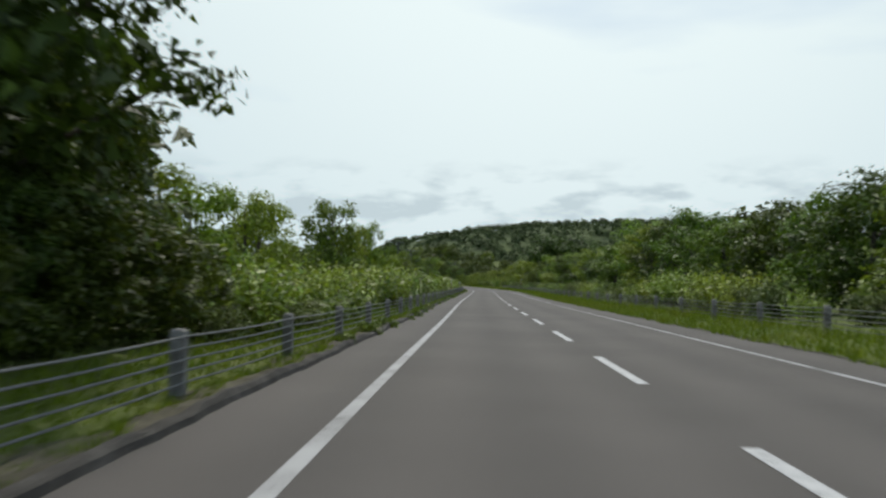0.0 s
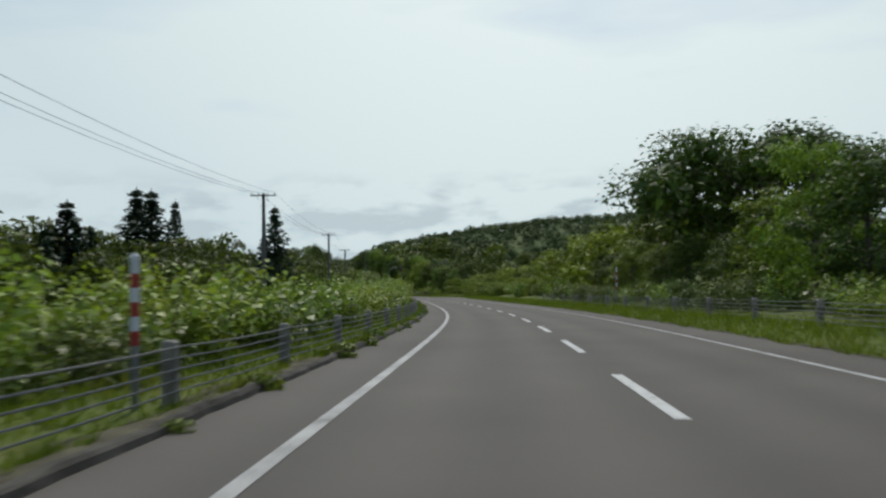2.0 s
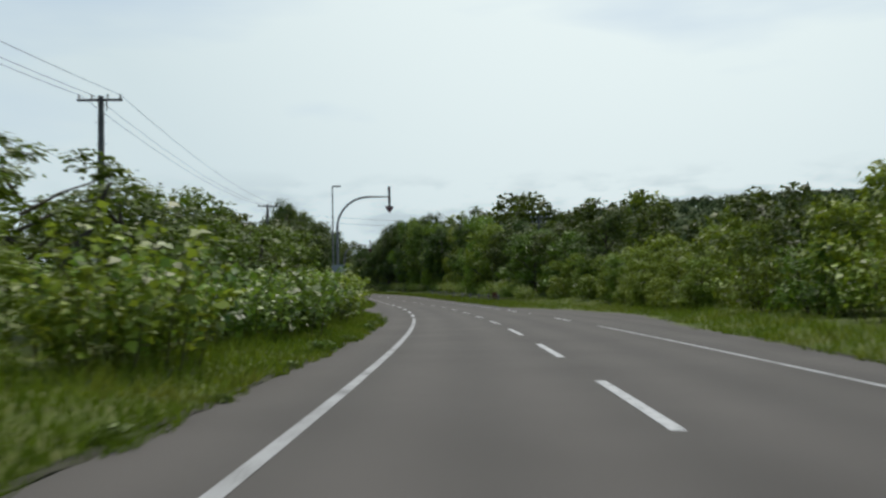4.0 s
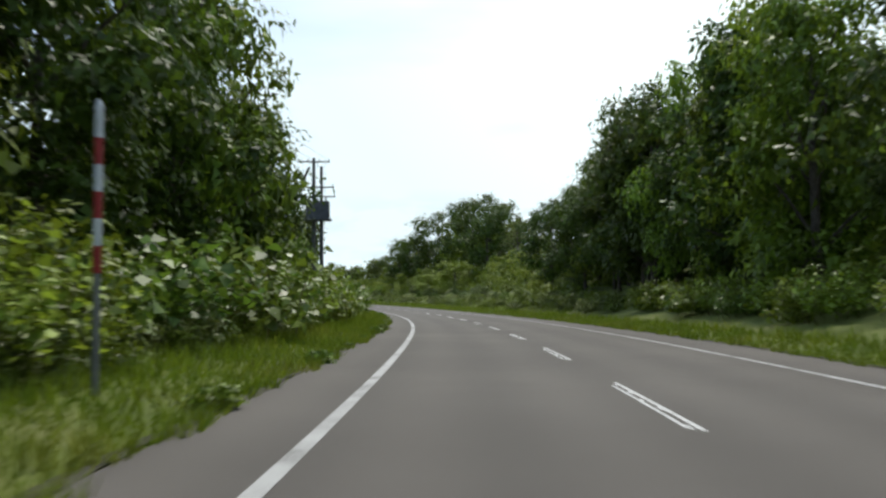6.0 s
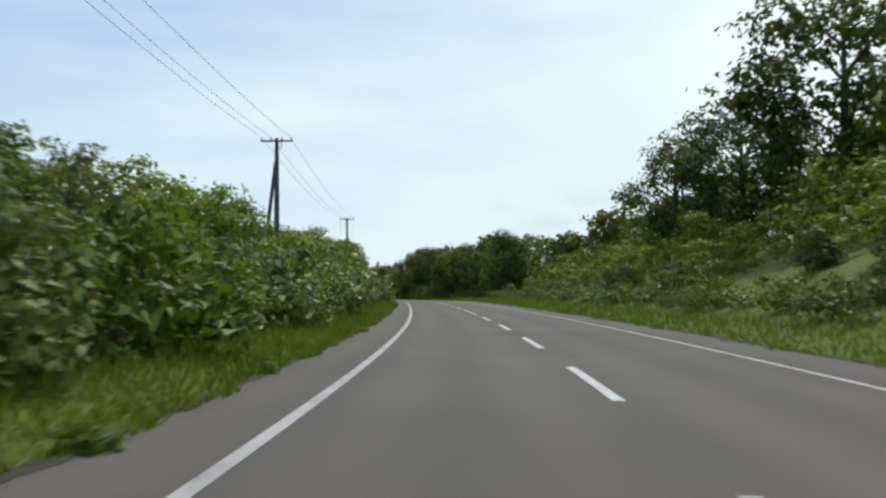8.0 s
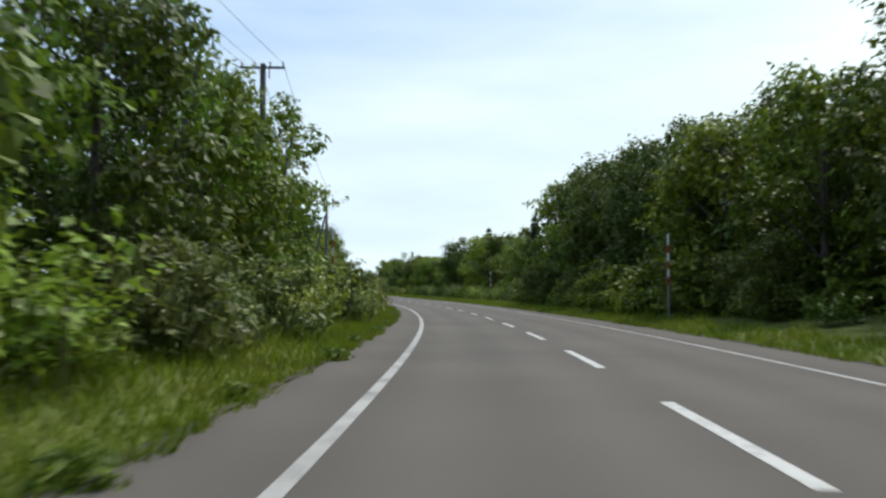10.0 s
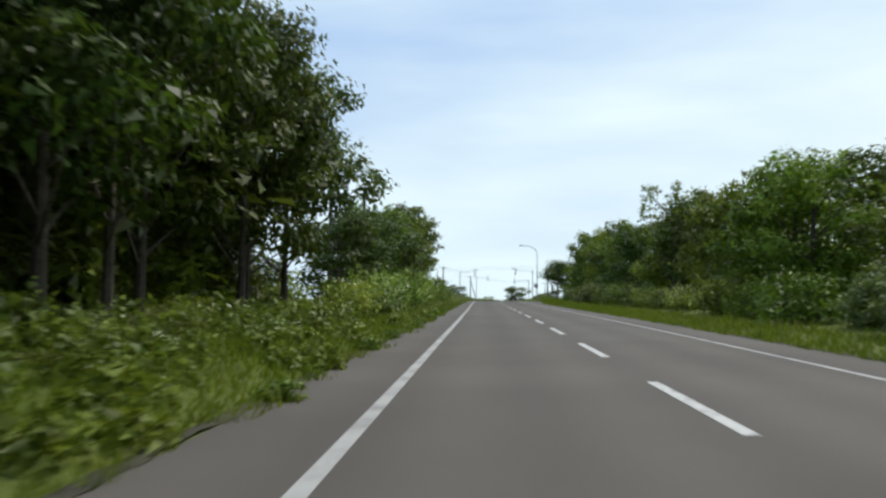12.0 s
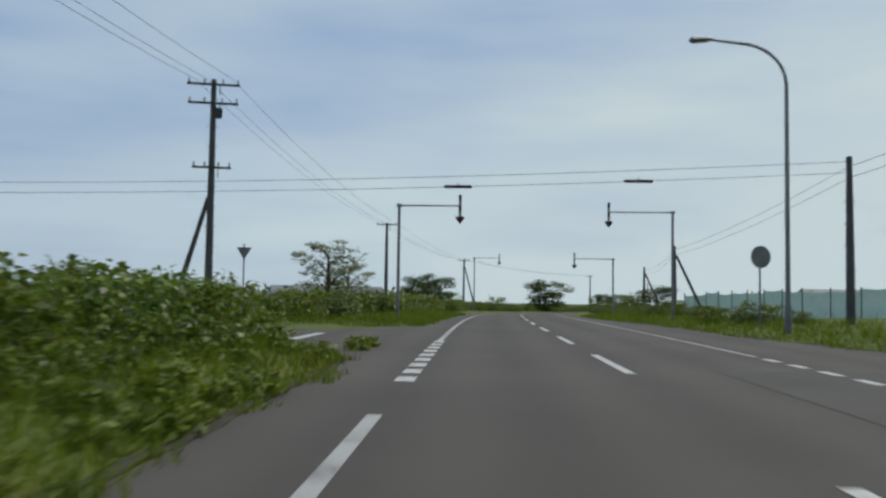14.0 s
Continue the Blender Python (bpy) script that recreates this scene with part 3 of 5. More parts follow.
def bush(name, height, spread, count, leaf, mat, seed, label, long=1.5, category="bush", corners=3):
    """A rounded leafy clump: stems from the foot, leaf sprays to the ground."""
    rng = np.random.default_rng(seed)
    ob = new(name)
    lobes, bars = [], []
    for i in range(11):
        w = i * 2.4
        q = spread * 0.38 * math.sqrt((i + 0.3) / 11)
        r = spread * rng.uniform(0.14, 0.24)
        z = height * rng.uniform(0.38, 0.86) * (1 - 0.35 * q / spread)
        c = (math.cos(w) * q, math.sin(w) * q, z)
        lobes.append((c, (r, r, height * rng.uniform(0.13, 0.24))))
        lobes.append(((c[0] * 1.15, c[1] * 1.15, height * 0.22), (r * 1.1, r * 1.1, height * 0.24)))
        bars.append(tube([(c[0] * 0.4, c[1] * 0.4, -0.1), (c[0] * 0.8, c[1] * 0.8, z * 0.6), (c[0], c[1], z + height * 0.15)], [0.025, 0.018, 0.008], 4, False))
    if category != "weed":
        part("stem", mesh_of("stem", *joined(bars), BARK), ob)
    pts, out = sprays(lobes, count, rng, 14, 0.12, 0.42)
    deep, out2, big = hearts(lobes, rng, 12, 0.5, 0.34)
    pts, deep = (np.stack([q[:, 0], q[:, 1], np.abs(q[:, 2])], 1) for q in (pts, deep))
    sizes = np.concatenate([leaf * rng.uniform(0.55, 1.4, len(pts)), big])
    part("foliage", leaves("foliage", np.concatenate([pts, deep]), np.concatenate([out, out2]), sizes, mat, rng, long, 0.5, corners, 0.5), ob)
    HEARTS[ob.name] = len(deep)
    return tagged(ob, label, category)


def thicket(name, height, spread, stems, each, leaf, mat, seed, label, long=1.3, arch=0.35, ragged=0.45):
    """A stand of tall herbs: arching stems of uneven height, with broad leaves set along each."""
    rng = np.random.default_rng(seed)
    ob = new(name)
    pts, out, sizes, bars = [], [], [], []
    for i in range(stems):
        w, q = i * 2.4 + rng.uniform(-0.4, 0.4), math.sqrt((i + 0.4) / stems)
        foot = np.array([math.cos(w), math.sin(w), 0]) * spread * 0.4 * q
        w2 = w + rng.uniform(-0.9, 0.9)
        way = np.array([math.cos(w2), math.sin(w2), 0])
        top = height * rng.uniform(1 - ragged, 1.06) * (1 - 0.28 * q * q)
        bend = spread * arch * rng.uniform(0.25, 0.75) * (0.4 + 0.6 * q)
        def along(u):
            return foot + way * bend * u**2 + np.array([0, 0, 1]) * top * (1.12 * u - 0.12 * u**3)
        if i % 2 == 0:
            bars.append(tube([Vector(along(u) - np.array([0, 0, 0.12 * (1 - u)])) for u in (0, 0.5, 1.0)], [0.02, 0.015, 0.006], 3, False))
        for k in range(each):
            u = 0.24 + 0.78 * (k + rng.uniform(0, 1)) / each
            a = k * 2.6 + rng.uniform(-0.7, 0.7)
            side = np.array([math.cos(a), math.sin(a), 0])
            size = leaf * rng.uniform(0.6, 1.3) * (1.1 - 0.5 * max(0, u - 0.6))
            pts.append(along(min(u, 1.02)) + side * size * 0.75)
            out.append(side * 0.45 + way * 0.15 + np.array([0, 0, 0.75]))
            sizes.append(size)
    lobes = [((math.cos(k * 2.1) * spread * 0.2, math.sin(k * 2.1) * spread * 0.2, height * 0.3), (spread * 0.24, spread * 0.24, height * 0.3)) for k in range(7)]
    deep, out2, big = hearts(lobes, rng, 44, 0.8, 0.15)
    pts = np.concatenate([np.array(pts), deep])
    pts[:, 2] = np.abs(pts[:, 2])
    tagged(part("stem", mesh_of("stem", *joined(bars), STALK), ob), kind="stuff")
    part("foliage", leaves("foliage", pts, np.concatenate([np.array(out), out2]), np.concatenate([sizes, big]), mat, rng, long, 0.7, 4, 0.35), ob)
    HEARTS[ob.name] = len(deep)
    return tagged(ob, label, "bush")


KIND = {
    "oak": [broadleaf("tree", 9, 7.5, 5000, 0.19, LEAF_DARK, k, 0.16, 27, "tall broad-leaved tree with a dense dark green crown") for k in (11, 111)],
    "elm": [broadleaf("tree", 8, 6.5, 4700, 0.175, LEAF_MID, k, 0.12, 25, "broad-leaved tree with a full mid-green crown") for k in (12, 112)],
    "ash": [broadleaf("tree", 9, 6.5, 3600, 0.19, LEAF_MID, k, 0.28, 22, "slender tree with an open mid-green crown", 0.5, 1, lump=0.9, stems=2) for k in (13, 113)],
    "willow": [broadleaf("tree", 7, 6, 4600, 0.15, LEAF_LIGHT, k, 0.08, 24, "light green leafy tree with soft low foliage") for k in (14, 114)],
    "birch": [broadleaf("tree", 8, 4.6, 2600, 0.14, LEAF_DULL, 15, 0.25, 24, "thin airy tree with grey-green leaves and bare twigs", 0, 1, lump=0.85)],
    "alder": [broadleaf("tree", 10, 7, 5200, 0.19, LEAF_DARK, k, 0.34, 26, "tall open tree with several thin bare stems", 0.3, 1, lump=0.95, stout=0.6, stems=4) for k in (20, 120)],
    "spread": [broadleaf("tree", 10, 14, 11500, 0.2, LEAF_DARK, 17, 0.42, 54, "broad spreading tree with an umbrella-shaped dark crown", lump=0.78)],
    "beech": [broadleaf("tree", 11, 8.5, 6600, 0.2, LEAF_DARK, k, 0.32, 30, "tall tree with a high dark crown over a bare trunk", stout=0.6) for k in (18, 118)],
    "giant": [broadleaf("tree", 13, 9, 15000, 0.15, LEAF_DARK, 19, 0.1, 56, "large dark broad-leaved tree leaning over the fence", lump=0.85)],
    "weed": [bush("weed", 0.35, 0.7, 160, 0.065, LEAF_MID, 25, "small green weed growing at the edge of the asphalt", 1.8, "weed")],
    "fir": [conifer("conifer", 9, 4.2, 2600, 16, "dark pointed fir tree")],
    "knotweed": [thicket("bush", 2.3, 3.2, 36, 20, 0.15, LEAF_BROAD, k, "tall clump of knotweed with broad bright green leaves") for k in (21, 121, 221)],
    "butterbur": [thicket("bush", 2.0, 3.0, 30, 19, 0.19, LEAF_VINE, k, "dense roadside clump of large green leaves", 1.1, 0.5, 0.6) for k in (22, 122)],
    "vine": [thicket("bush", 2.4, 3.0, 26, 15, 0.25, LEAF_VINE, k, "tall tangle of vines with very large dark leaves", 1.1, 0.5, 0.55) for k in (26, 126)],
    "shrub": [bush("shrub", 2.4, 3.0, 1900, 0.1, LEAF_MID, k, "rounded green roadside shrub with small leaves", 1.6, "shrub") for k in (23, 123)],
    "paleshrub": [bush("shrub", 2.0, 3.0, 1700, 0.1, LEAF_DULL, k, "grey-green weedy shrub beside the road", 1.8, "shrub") for k in (24, 124)],
}
BASE = {"oak": (9, 7.5), "elm": (8, 6.5), "ash": (9, 6.5), "willow": (7, 6), "birch": (8, 4.6), "alder": (10, 7), "spread": (10, 14), "giant": (13, 9), "beech": (11, 8.5), "weed": (0.35, 0.7), "fir": (9, 4.2),
        "knotweed": (2.3, 3.2), "butterbur": (2, 3), "vine": (2.4, 3), "shrub": (2.4, 3), "paleshrub": (2, 3)}


def plant(kind, s, o, height, spread=None, turn=None):
    """One plant of a kind, of the height and spread given, rooted on the land."""
    h0, w0 = BASE[kind]
    k = height / h0
    kw = (spread / w0) if spread else k * RNG.uniform(0.85, 1.15)
    p = on(s, o, float(bank(s, np.float64(o))) - 0.02)
    turn = RNG.uniform(0, 360) if turn is None else turn
    m = Matrix.Translation(p) @ Matrix.Rotation(radians(turn), 4, "Z") @ Matrix.Diagonal((kw, kw, k, 1))
    return copy_thing(KIND[kind][int(RNG.integers(len(KIND[kind])))], m)


TALL_LEFT = ([20, 34, 49, 57, 63, 76, 82, 92, 114, 130, 134, 150, 320, 335, 346, 364, 376, 384, 396, 405, 420, 440, 464, 474, 480, 487, 495, 523, 532, 545, 555,
              563, 575, 590, 610, 640, 690, 734, 742, 752, 763, 772, 778, 782, 795, 800, 806, 814, 818, 826, 834, 840, 848, 860, 880, 890, 899, 907, 915, 935, 950, 956, 960, 966],
             [5.5, 5.2, 5.6, 7.6, 6.5, 6.8, 5.8, 5.0, 5.5, 6.0, 3.2, 3.0, 5.3, 5.4, 5.1, 6.8, 7.3, 8.0, 9.0, 9.8, 10.4, 12.2, 12.6, 8, 6.6, 6.8, 8.8, 9.3, 8.8, 5.5, 5,
              4.6, 5.4, 6.6, 6.5, 7, 8.5, 10.2, 10.8, 10.4, 7.6, 6.4, 5, 3.4, 3.8, 5.2, 7.6, 8.4, 6.0, 3.6, 6.4, 9.0, 10.8, 11.8, 11.5, 9, 5.8, 7.2, 8.6, 10, 10.4, 9.4, 5, 3.6])
TALL_RIGHT = ([20, 33, 51, 71, 90, 98, 127, 150, 165, 179, 190, 207, 227, 260, 300, 344, 357, 373, 386, 394, 408, 421, 435, 454, 466, 490, 505, 518, 527, 540, 553,
               562, 572, 588, 601, 633, 680, 736, 746, 771, 790, 802, 808, 818, 829, 842, 857, 869, 892, 913, 926, 934, 945, 955, 966, 972, 978, 991],
              [5, 5.4, 5.2, 6.3, 7, 5.2, 5.6, 5.8, 5.6, 6.2, 8.6, 10.6, 10.6, 9, 7, 5.8, 6.4, 6.8, 6.6, 7.6, 9.5, 9.6, 10.2, 12.0, 12.5, 13.2, 12.3, 9.8, 7, 7.6, 11,
               11.6, 11.2, 12.8, 12.2, 10, 9.5, 9.8, 11, 11.8, 12.2, 9.6, 7.4, 7.6, 9.0, 10.8, 8.6, 7.8, 8.2, 8.6, 6.8, 9.6, 9.2, 9.8, 10, 9.0, 6.8, 6.2])


def tall(s, o):
    t = TALL_LEFT if o > 0 else TALL_RIGHT
    return float(np.interp(s, *t))


def belt(kinds, s0, s1, step, o, wide, height, vary, group):
    """A row of plants along one side, irregular in place and size; a height below 0 is a share of the wood's height there."""
    s = s0
    while s < s1:
        kind = kinds[int(RNG.integers(len(kinds)))]
        at, off = s + RNG.uniform(-0.3, 0.3) * step, o + RNG.uniform(-0.5, 0.5) * wide
        h = height if height > 0 else -height * tall(at, off) - float(bank(at, np.float64(off)))
        ob = plant(kind, at, off, max(1.2, h * (1.06 if height < 0 else 1)) * RNG.uniform(1 - vary, 1 + vary), None if height > 0 else RNG.uniform(4.2, 6.2) + 0.18 * h)
        tagged(ob, group=group)
        s += step * RNG.uniform(0.8, 1.25)


MASS = []


def mass(kinds, s0, s1, step, o, wide, height, vary):
    """Plants of the wood's depth, gathered for one joined mesh."""
    s = s0
    while s < s1:
        kind = kinds[int(RNG.integers(len(kinds)))]
        at, off = s + RNG.uniform(-0.4, 0.4) * step, o + RNG.uniform(-0.5, 0.5) * wide
        b = float(bank(at, np.float64(off)))
        h = height if height > 0 else -height * tall(at, off) - b
        MASS.append((kind, off, on(at, off, b - 0.03 * min(h, 3)), (max(1.5, h) if height < 0 else h) * RNG.uniform(1 - vary, 1 + vary), RNG.uniform(0, 6.28), RNG.uniform(0.9, 1.2)))
        s += step * RNG.uniform(0.8, 1.25)


# left of the road
L_TREES, R_TREES = "trees left of the road", "trees right of the road"
L_BUSH, R_BUSH = "bushes left of the road", "bushes right of the road"
tagged(plant("giant", 14.5, 11.2, 13, 8.6), group=L_TREES)
tagged(plant("giant", 8.5, 11.5, 12.5, 9), group=L_TREES)
tagged(plant("giant", 17.5, 15.5, 12, 8.6), group=L_TREES)
tagged(plant("beech", 11.5, 9.8, 11, 7.5), group=L_TREES)
for s, o, h, w in ((27, 12.5, 5.2, 4.5), (33, 13, 5.0, 4.5), (39, 12.5, 5.4, 4.2), (46, 13.5, 5.4, 4.2)):
    tagged(plant("willow", s, o, h, w), group=L_TREES)
# low oaks whose dark leaf colour stands in for shade beneath the large trees
belt(["oak"], 6, 19, 2.0, 9.6, 1.6, 3.4, 0.15, L_TREES)
mass(["oak"], 4, 24, 1.5, 13, 3, 5.5, 0.2)
mass(["oak"], 3, 21, 0.9, 8.6, 1.2, 2.2, 0.2)
mass(["oak"], 2, 22, 1.8, 16, 3, 9, 0.2)
for s, o, h, w in ((64, 13, 5.4, 3.6), (71, 12.2, 5.8, 3.4), (77, 12, 6.6, 3.6), (84, 13, 5.2, 3.4), (92, 11.6, 4.6, 3.2), (99, 12.2, 5.6, 2.8), (104, 13.5, 4.6, 3.6), (112, 12.3, 5.4, 3.2), (120, 12.6, 5.2, 3.4), (132, 13, 4.4, 4)):
    tagged(plant(["elm", "ash", "willow"][int(s) % 3], s, o, h, w), group=L_TREES)
plant("elm", 54, 11.0, 6.6, 4.4)
tagged(plant("elm", 127, 9.8, 3.9, 4.2), group=L_TREES)
tagged(plant("ash", 123.5, 9.8, 5.0, 3.4), group=L_TREES)
belt(["knotweed", "butterbur", "knotweed"], 18, 132, 2.7, 8.4, 1.6, 2.3, 0.2, L_BUSH)
belt(["knotweed", "butterbur", "knotweed"], 132, 236, 2.6, 8.4, 1.6, 2.0, 0.15, L_BUSH)
belt(["knotweed", "butterbur", "willow", "knotweed"], 238, 300, 2.9, 8.4, 1.4, 2.7, 0.15, L_BUSH)
belt(["knotweed", "knotweed", "butterbur"], 300, 336, 2.2, 7.9, 1.2, 2.3, 0.15, L_BUSH)
belt(["elm", "willow", "birch", "ash"], 300, 348, 4.6, 13.5, 3, -1.0, 0.1, L_TREES)
belt(["knotweed"], 328, 352, 1.9, 9.5, 1.2, 1.95, 0.1, L_BUSH)
belt(["knotweed"], 352, 384, 2.4, 12.0, 1.4, 2.1, 0.12, L_BUSH)
belt(["oak", "elm", "oak"], 430, 478, 4.8, 14, 3, -1.2, 0.08, L_TREES)
belt(["knotweed", "butterbur", "shrub", "butterbur"], 404, 478, 2.6, 8.7, 1.6, 2.7, 0.15, L_BUSH)
belt(["oak", "elm"], 482, 545, 4.8, 14.5, 3, -1.05, 0.1, L_TREES)
belt(["butterbur", "knotweed", "shrub"], 480, 492, 2.5, 8.7, 1.6, 3.0, 0.15, L_BUSH)
belt(["butterbur", "shrub", "knotweed", "paleshrub"], 493, 526, 2.4, 9.1, 1.6, 2.5, 0.2, L_BUSH)
belt(["shrub", "paleshrub", "willow", "butterbur"], 526, 546, 1.9, 9.2, 1.8, 3.2, 0.25, L_BUSH)
belt(["elm", "willow"], 545, 690, 6.0, 13, 3, -0.9, 0.1, L_TREES)
belt(["willow", "birch", "elm"], 546, 640, 4.6, 10.6, 1.2, 4.2, 0.18, L_TREES)
belt(["shrub", "paleshrub", "butterbur", "knotweed"], 546, 690, 2.7, 8.2, 1.4, 2.8, 0.2, L_BUSH)
belt(["elm", "oak", "elm", "ash"], 690, 772, 4.8, 12.4, 2.2, -1.0, 0.08, L_TREES)
belt(["paleshrub", "shrub", "knotweed"], 692, 800, 2.7, 8.0, 1.4, 2.2, 0.25, L_BUSH)
belt(["shrub", "butterbur", "paleshrub"], 802, 842, 2.6, 8.2, 1.4, 2.0, 0.25, L_BUSH)
belt(["beech"], 842, 882, 3.9, 10.9, 1.6, -0.96, 0.08, L_TREES)
mass(["shrub", "oak"], 844, 894, 1.3, 13.6, 3, 2.6, 0.35)
mass(["oak"], 846, 888, 1.8, 18.5, 3, 4.5, 0.3)
belt(["butterbur", "knotweed"], 876, 898, 2.6, 8.2, 1.2, 2.0, 0.2, L_BUSH)
belt(["beech"], 388, 428, 4.2, 13.4, 1.8, -0.98, 0.08, L_TREES)
belt(["beech"], 472, 506, 4.2, -13.2, 1.4, -0.98, 0.08, R_TREES)
for s, o, h, w in ((520, 13, 9.0, 7), (527, 14, 9.4, 7.5), (533, 14, 9.2, 7), (538.5, 12.6, 8.0, 5.5), (480.5, 12.5, 8, 5.5)):
    tagged(plant("elm", s, o, h, w), group=L_TREES)
tagged(plant("oak", 548.5, 13.2, 8.4, 7.0), group=L_TREES)
tagged(plant("willow", 538, 10.4, 4.8, 4.6), group=L_TREES)
for s, o, h, w in ((448, 12.4, 11.5, 8), (456, 12.4, 11, 8), (465, 12.2, 10.5, 7.5)):
    tagged(plant("oak", s, o, h, w), group=L_TREES)
for s, o, h, w in ((903, 12.2, 6.5, 7.2), (910, 11.6, 7.4, 8)):
    tagged(plant("oak", s, o, h, w), group=L_TREES)
mass(["butterbur", "paleshrub", "shrub"], 404, 842, 1.5, 7.9, 0.7, 0.85, 0.35)
mass(["butterbur", "shrub"], 842, 999, 1.5, 7.5, 0.7, 0.8, 0.35)
mass(["shrub", "butterbur", "paleshrub"], 842, 880, 1.3, 10.0, 1.0, 1.0, 0.3)
for s, o, h, w in ((804, 12.5, 7.4, 6.2), (811, 13.2, 8.4, 7), (817, 14, 8.8, 6.5)):
    tagged(plant("willow", s, o, h, w), group=L_TREES)
tagged(plant("birch", 795.5, 12.6, 5.2, 3.4), group=L_TREES)
mass(["shrub", "butterbur", "paleshrub"], 18, 236, 1.6, 7.5, 0.8, 0.95, 0.35)
mass(["weed"], 845, 1003, 0.7, 6.2, 1.8, 0.34, 0.4)
tagged(plant("willow", 834.5, 10, 5.0, 4.8), group=L_TREES)
mass(["oak"], 850, 888, 3.0, 16, 3, -1.0, 0.1)
mass(["oak"], 384, 428, 3.0, 18.5, 3, -1.0, 0.1)
mass(["oak"], 466, 508, 3.0, -16, 3, -0.95, 0.1)
belt(["elm", "willow"], 780, 832, 4.5, 12.0, 2.5, -1.0, 0.1, L_TREES)
belt(["alder", "ash", "alder"], 913, 955, 3.6, 11.2, 2.2, -0.94, 0.08, L_TREES)
belt(["butterbur", "shrub", "knotweed", "shrub"], 898, 938, 2.5, 8.3, 1.5, 2.9, 0.15, L_BUSH)
belt(["butterbur", "shrub"], 938, 956, 2.4, 8.6, 1.4, 2.2, 0.2, L_BUSH)
belt(["vine", "vine", "butterbur"], 957, 980, 2.0, 9.5, 1.2, 2.7, 0.15, L_BUSH)
belt(["butterbur", "shrub", "shrub"], 976, 1001, 1.9, 9.2, 1.6, 1.75, 0.15, L_BUSH)
mass(["shrub", "paleshrub", "butterbur"], 965, 1002, 1.0, 15.5, 6, 1.9, 0.25)
mass(["shrub", "butterbur"], 985, 1004, 0.8, 13, 6, 1.6, 0.2)
for s, o, h, w in ((1000.5, 9.4, 1.7, 2.6), (1002.6, 9.6, 1.6, 2.4), (1003.4, 11.2, 1.7, 2.8), (998.5, 9.0, 1.5, 2.4)):
    tagged(plant("shrub", s, o, h, w), group=L_BUSH)
mass(["shrub", "paleshrub", "butterbur"], 1018, 1200, 1.3, 10.5, 6, 1.5, 0.3)
mass(["shrub", "paleshrub", "butterbur"], 1015, 1120, 1.6, 19, 9, 1.6, 0.3)
mass(["shrub", "paleshrub"], 1018, 1120, 2.0, -9.5, 3, 1.0, 0.3)
for kind, s, o, h, w in (("oak", 1158, 9, 6.6, 10), ("oak", 1112, 16, 5.6, 8), ("oak", 1120, 17.5, 4.6, 7), ("oak", 1078, -14, 2.8, 6), ("elm", 1092, -12, 2.6, 6), ("oak", 1130, -9, 3.0, 6), ("birch", 1058, 17, 6.4, 7), ("birch", 1070, 17.5, 5.2, 6)):
    tagged(plant(kind, s, o, h, w), group="far trees")
s_ = 20.0
while s_ < 990:
    e = float(edge_left(s_))
    if e < 6:
        tagged(plant("weed", s_, e + RNG.uniform(-0.12, 0.2), RNG.uniform(0.2, 0.42)), group="weeds at the road edge")
    s_ += RNG.uniform(3, 8)
# right of the road
belt(["knotweed", "paleshrub", "butterbur"], 8, 238, 3.3, -9.6, 1.8, 1.5, 0.25, R_BUSH)
belt(["knotweed"], 40, 66, 2.6, -9.8, 1.2, 2.2, 0.1, R_BUSH)
belt(["elm", "willow", "elm", "oak"], 22, 178, 5.0, -14.0, 3.5, -1.1, 0.12, R_TREES)
belt(["elm", "oak", "oak"], 190, 240, 4.5, -13.5, 3.0, 5.0, 0.2, R_TREES)
tagged(plant("spread", 209, -19.5, 12.4, 22), group=R_TREES)
tagged(plant("willow", 161, -12.0, 6.6, 8.0), group=R_TREES)
tagged(plant("willow", 153, -12.5, 6.6, 7.0), group=R_TREES)
plant("willow", 181, -11.5, 7.2, 4.6)
plant("elm", 188, -12.5, 6.0, 6)
mass(["elm", "willow"], 240, 365, 5.5, -15.5, 4, -0.86, 0.15)
belt(["shrub", "willow", "willow", "knotweed"], 250, 345, 3.4, -12.6, 2.5, 2.6, 0.3, R_BUSH)
mass(["shrub", "willow"], 334, 374, 1.7, -12.2, 3, 2.0, 0.3)
belt(["willow"], 346, 384, 4.0, -12.4, 2.0, 3.7, 0.15, R_TREES)
belt(["knotweed", "knotweed", "butterbur"], 376, 470, 3.2, -9.6, 1.4, 1.6, 0.25, R_BUSH)
mass(["shrub", "willow"], 384, 456, 2.0, -12.4, 2, 2.4, 0.3)
tagged(plant("knotweed", 392, -9.6, 2.3, 3.6), group=R_BUSH)
tagged(plant("knotweed", 389, -9.8, 2.0, 3.2), group=R_BUSH)
belt(["oak", "oak", "elm", "willow"], 366, 522, 4.8, -13.5, 3.5, -1.14, 0.1, R_TREES)
belt(["shrub", "paleshrub", "paleshrub"], 506, 690, 6.4, -11.4, 2.6, 1.6, 0.4, R_BUSH)
mass(["shrub", "willow", "willow"], 500, 690, 5.2, -13.6, 2.5, 2.3, 0.4)
mass(["shrub", "willow", "elm"], 505, 690, 2.6, -17, 3, 3.4, 0.3)
mass(["butterbur", "shrub", "paleshrub"], 500, 690, 2.2, -9.0, 1.8, 1.1, 0.4)
mass(["shrub", "butterbur", "paleshrub"], 456, 506, 1.6, -9.6, 2.4, 1.5, 0.3)
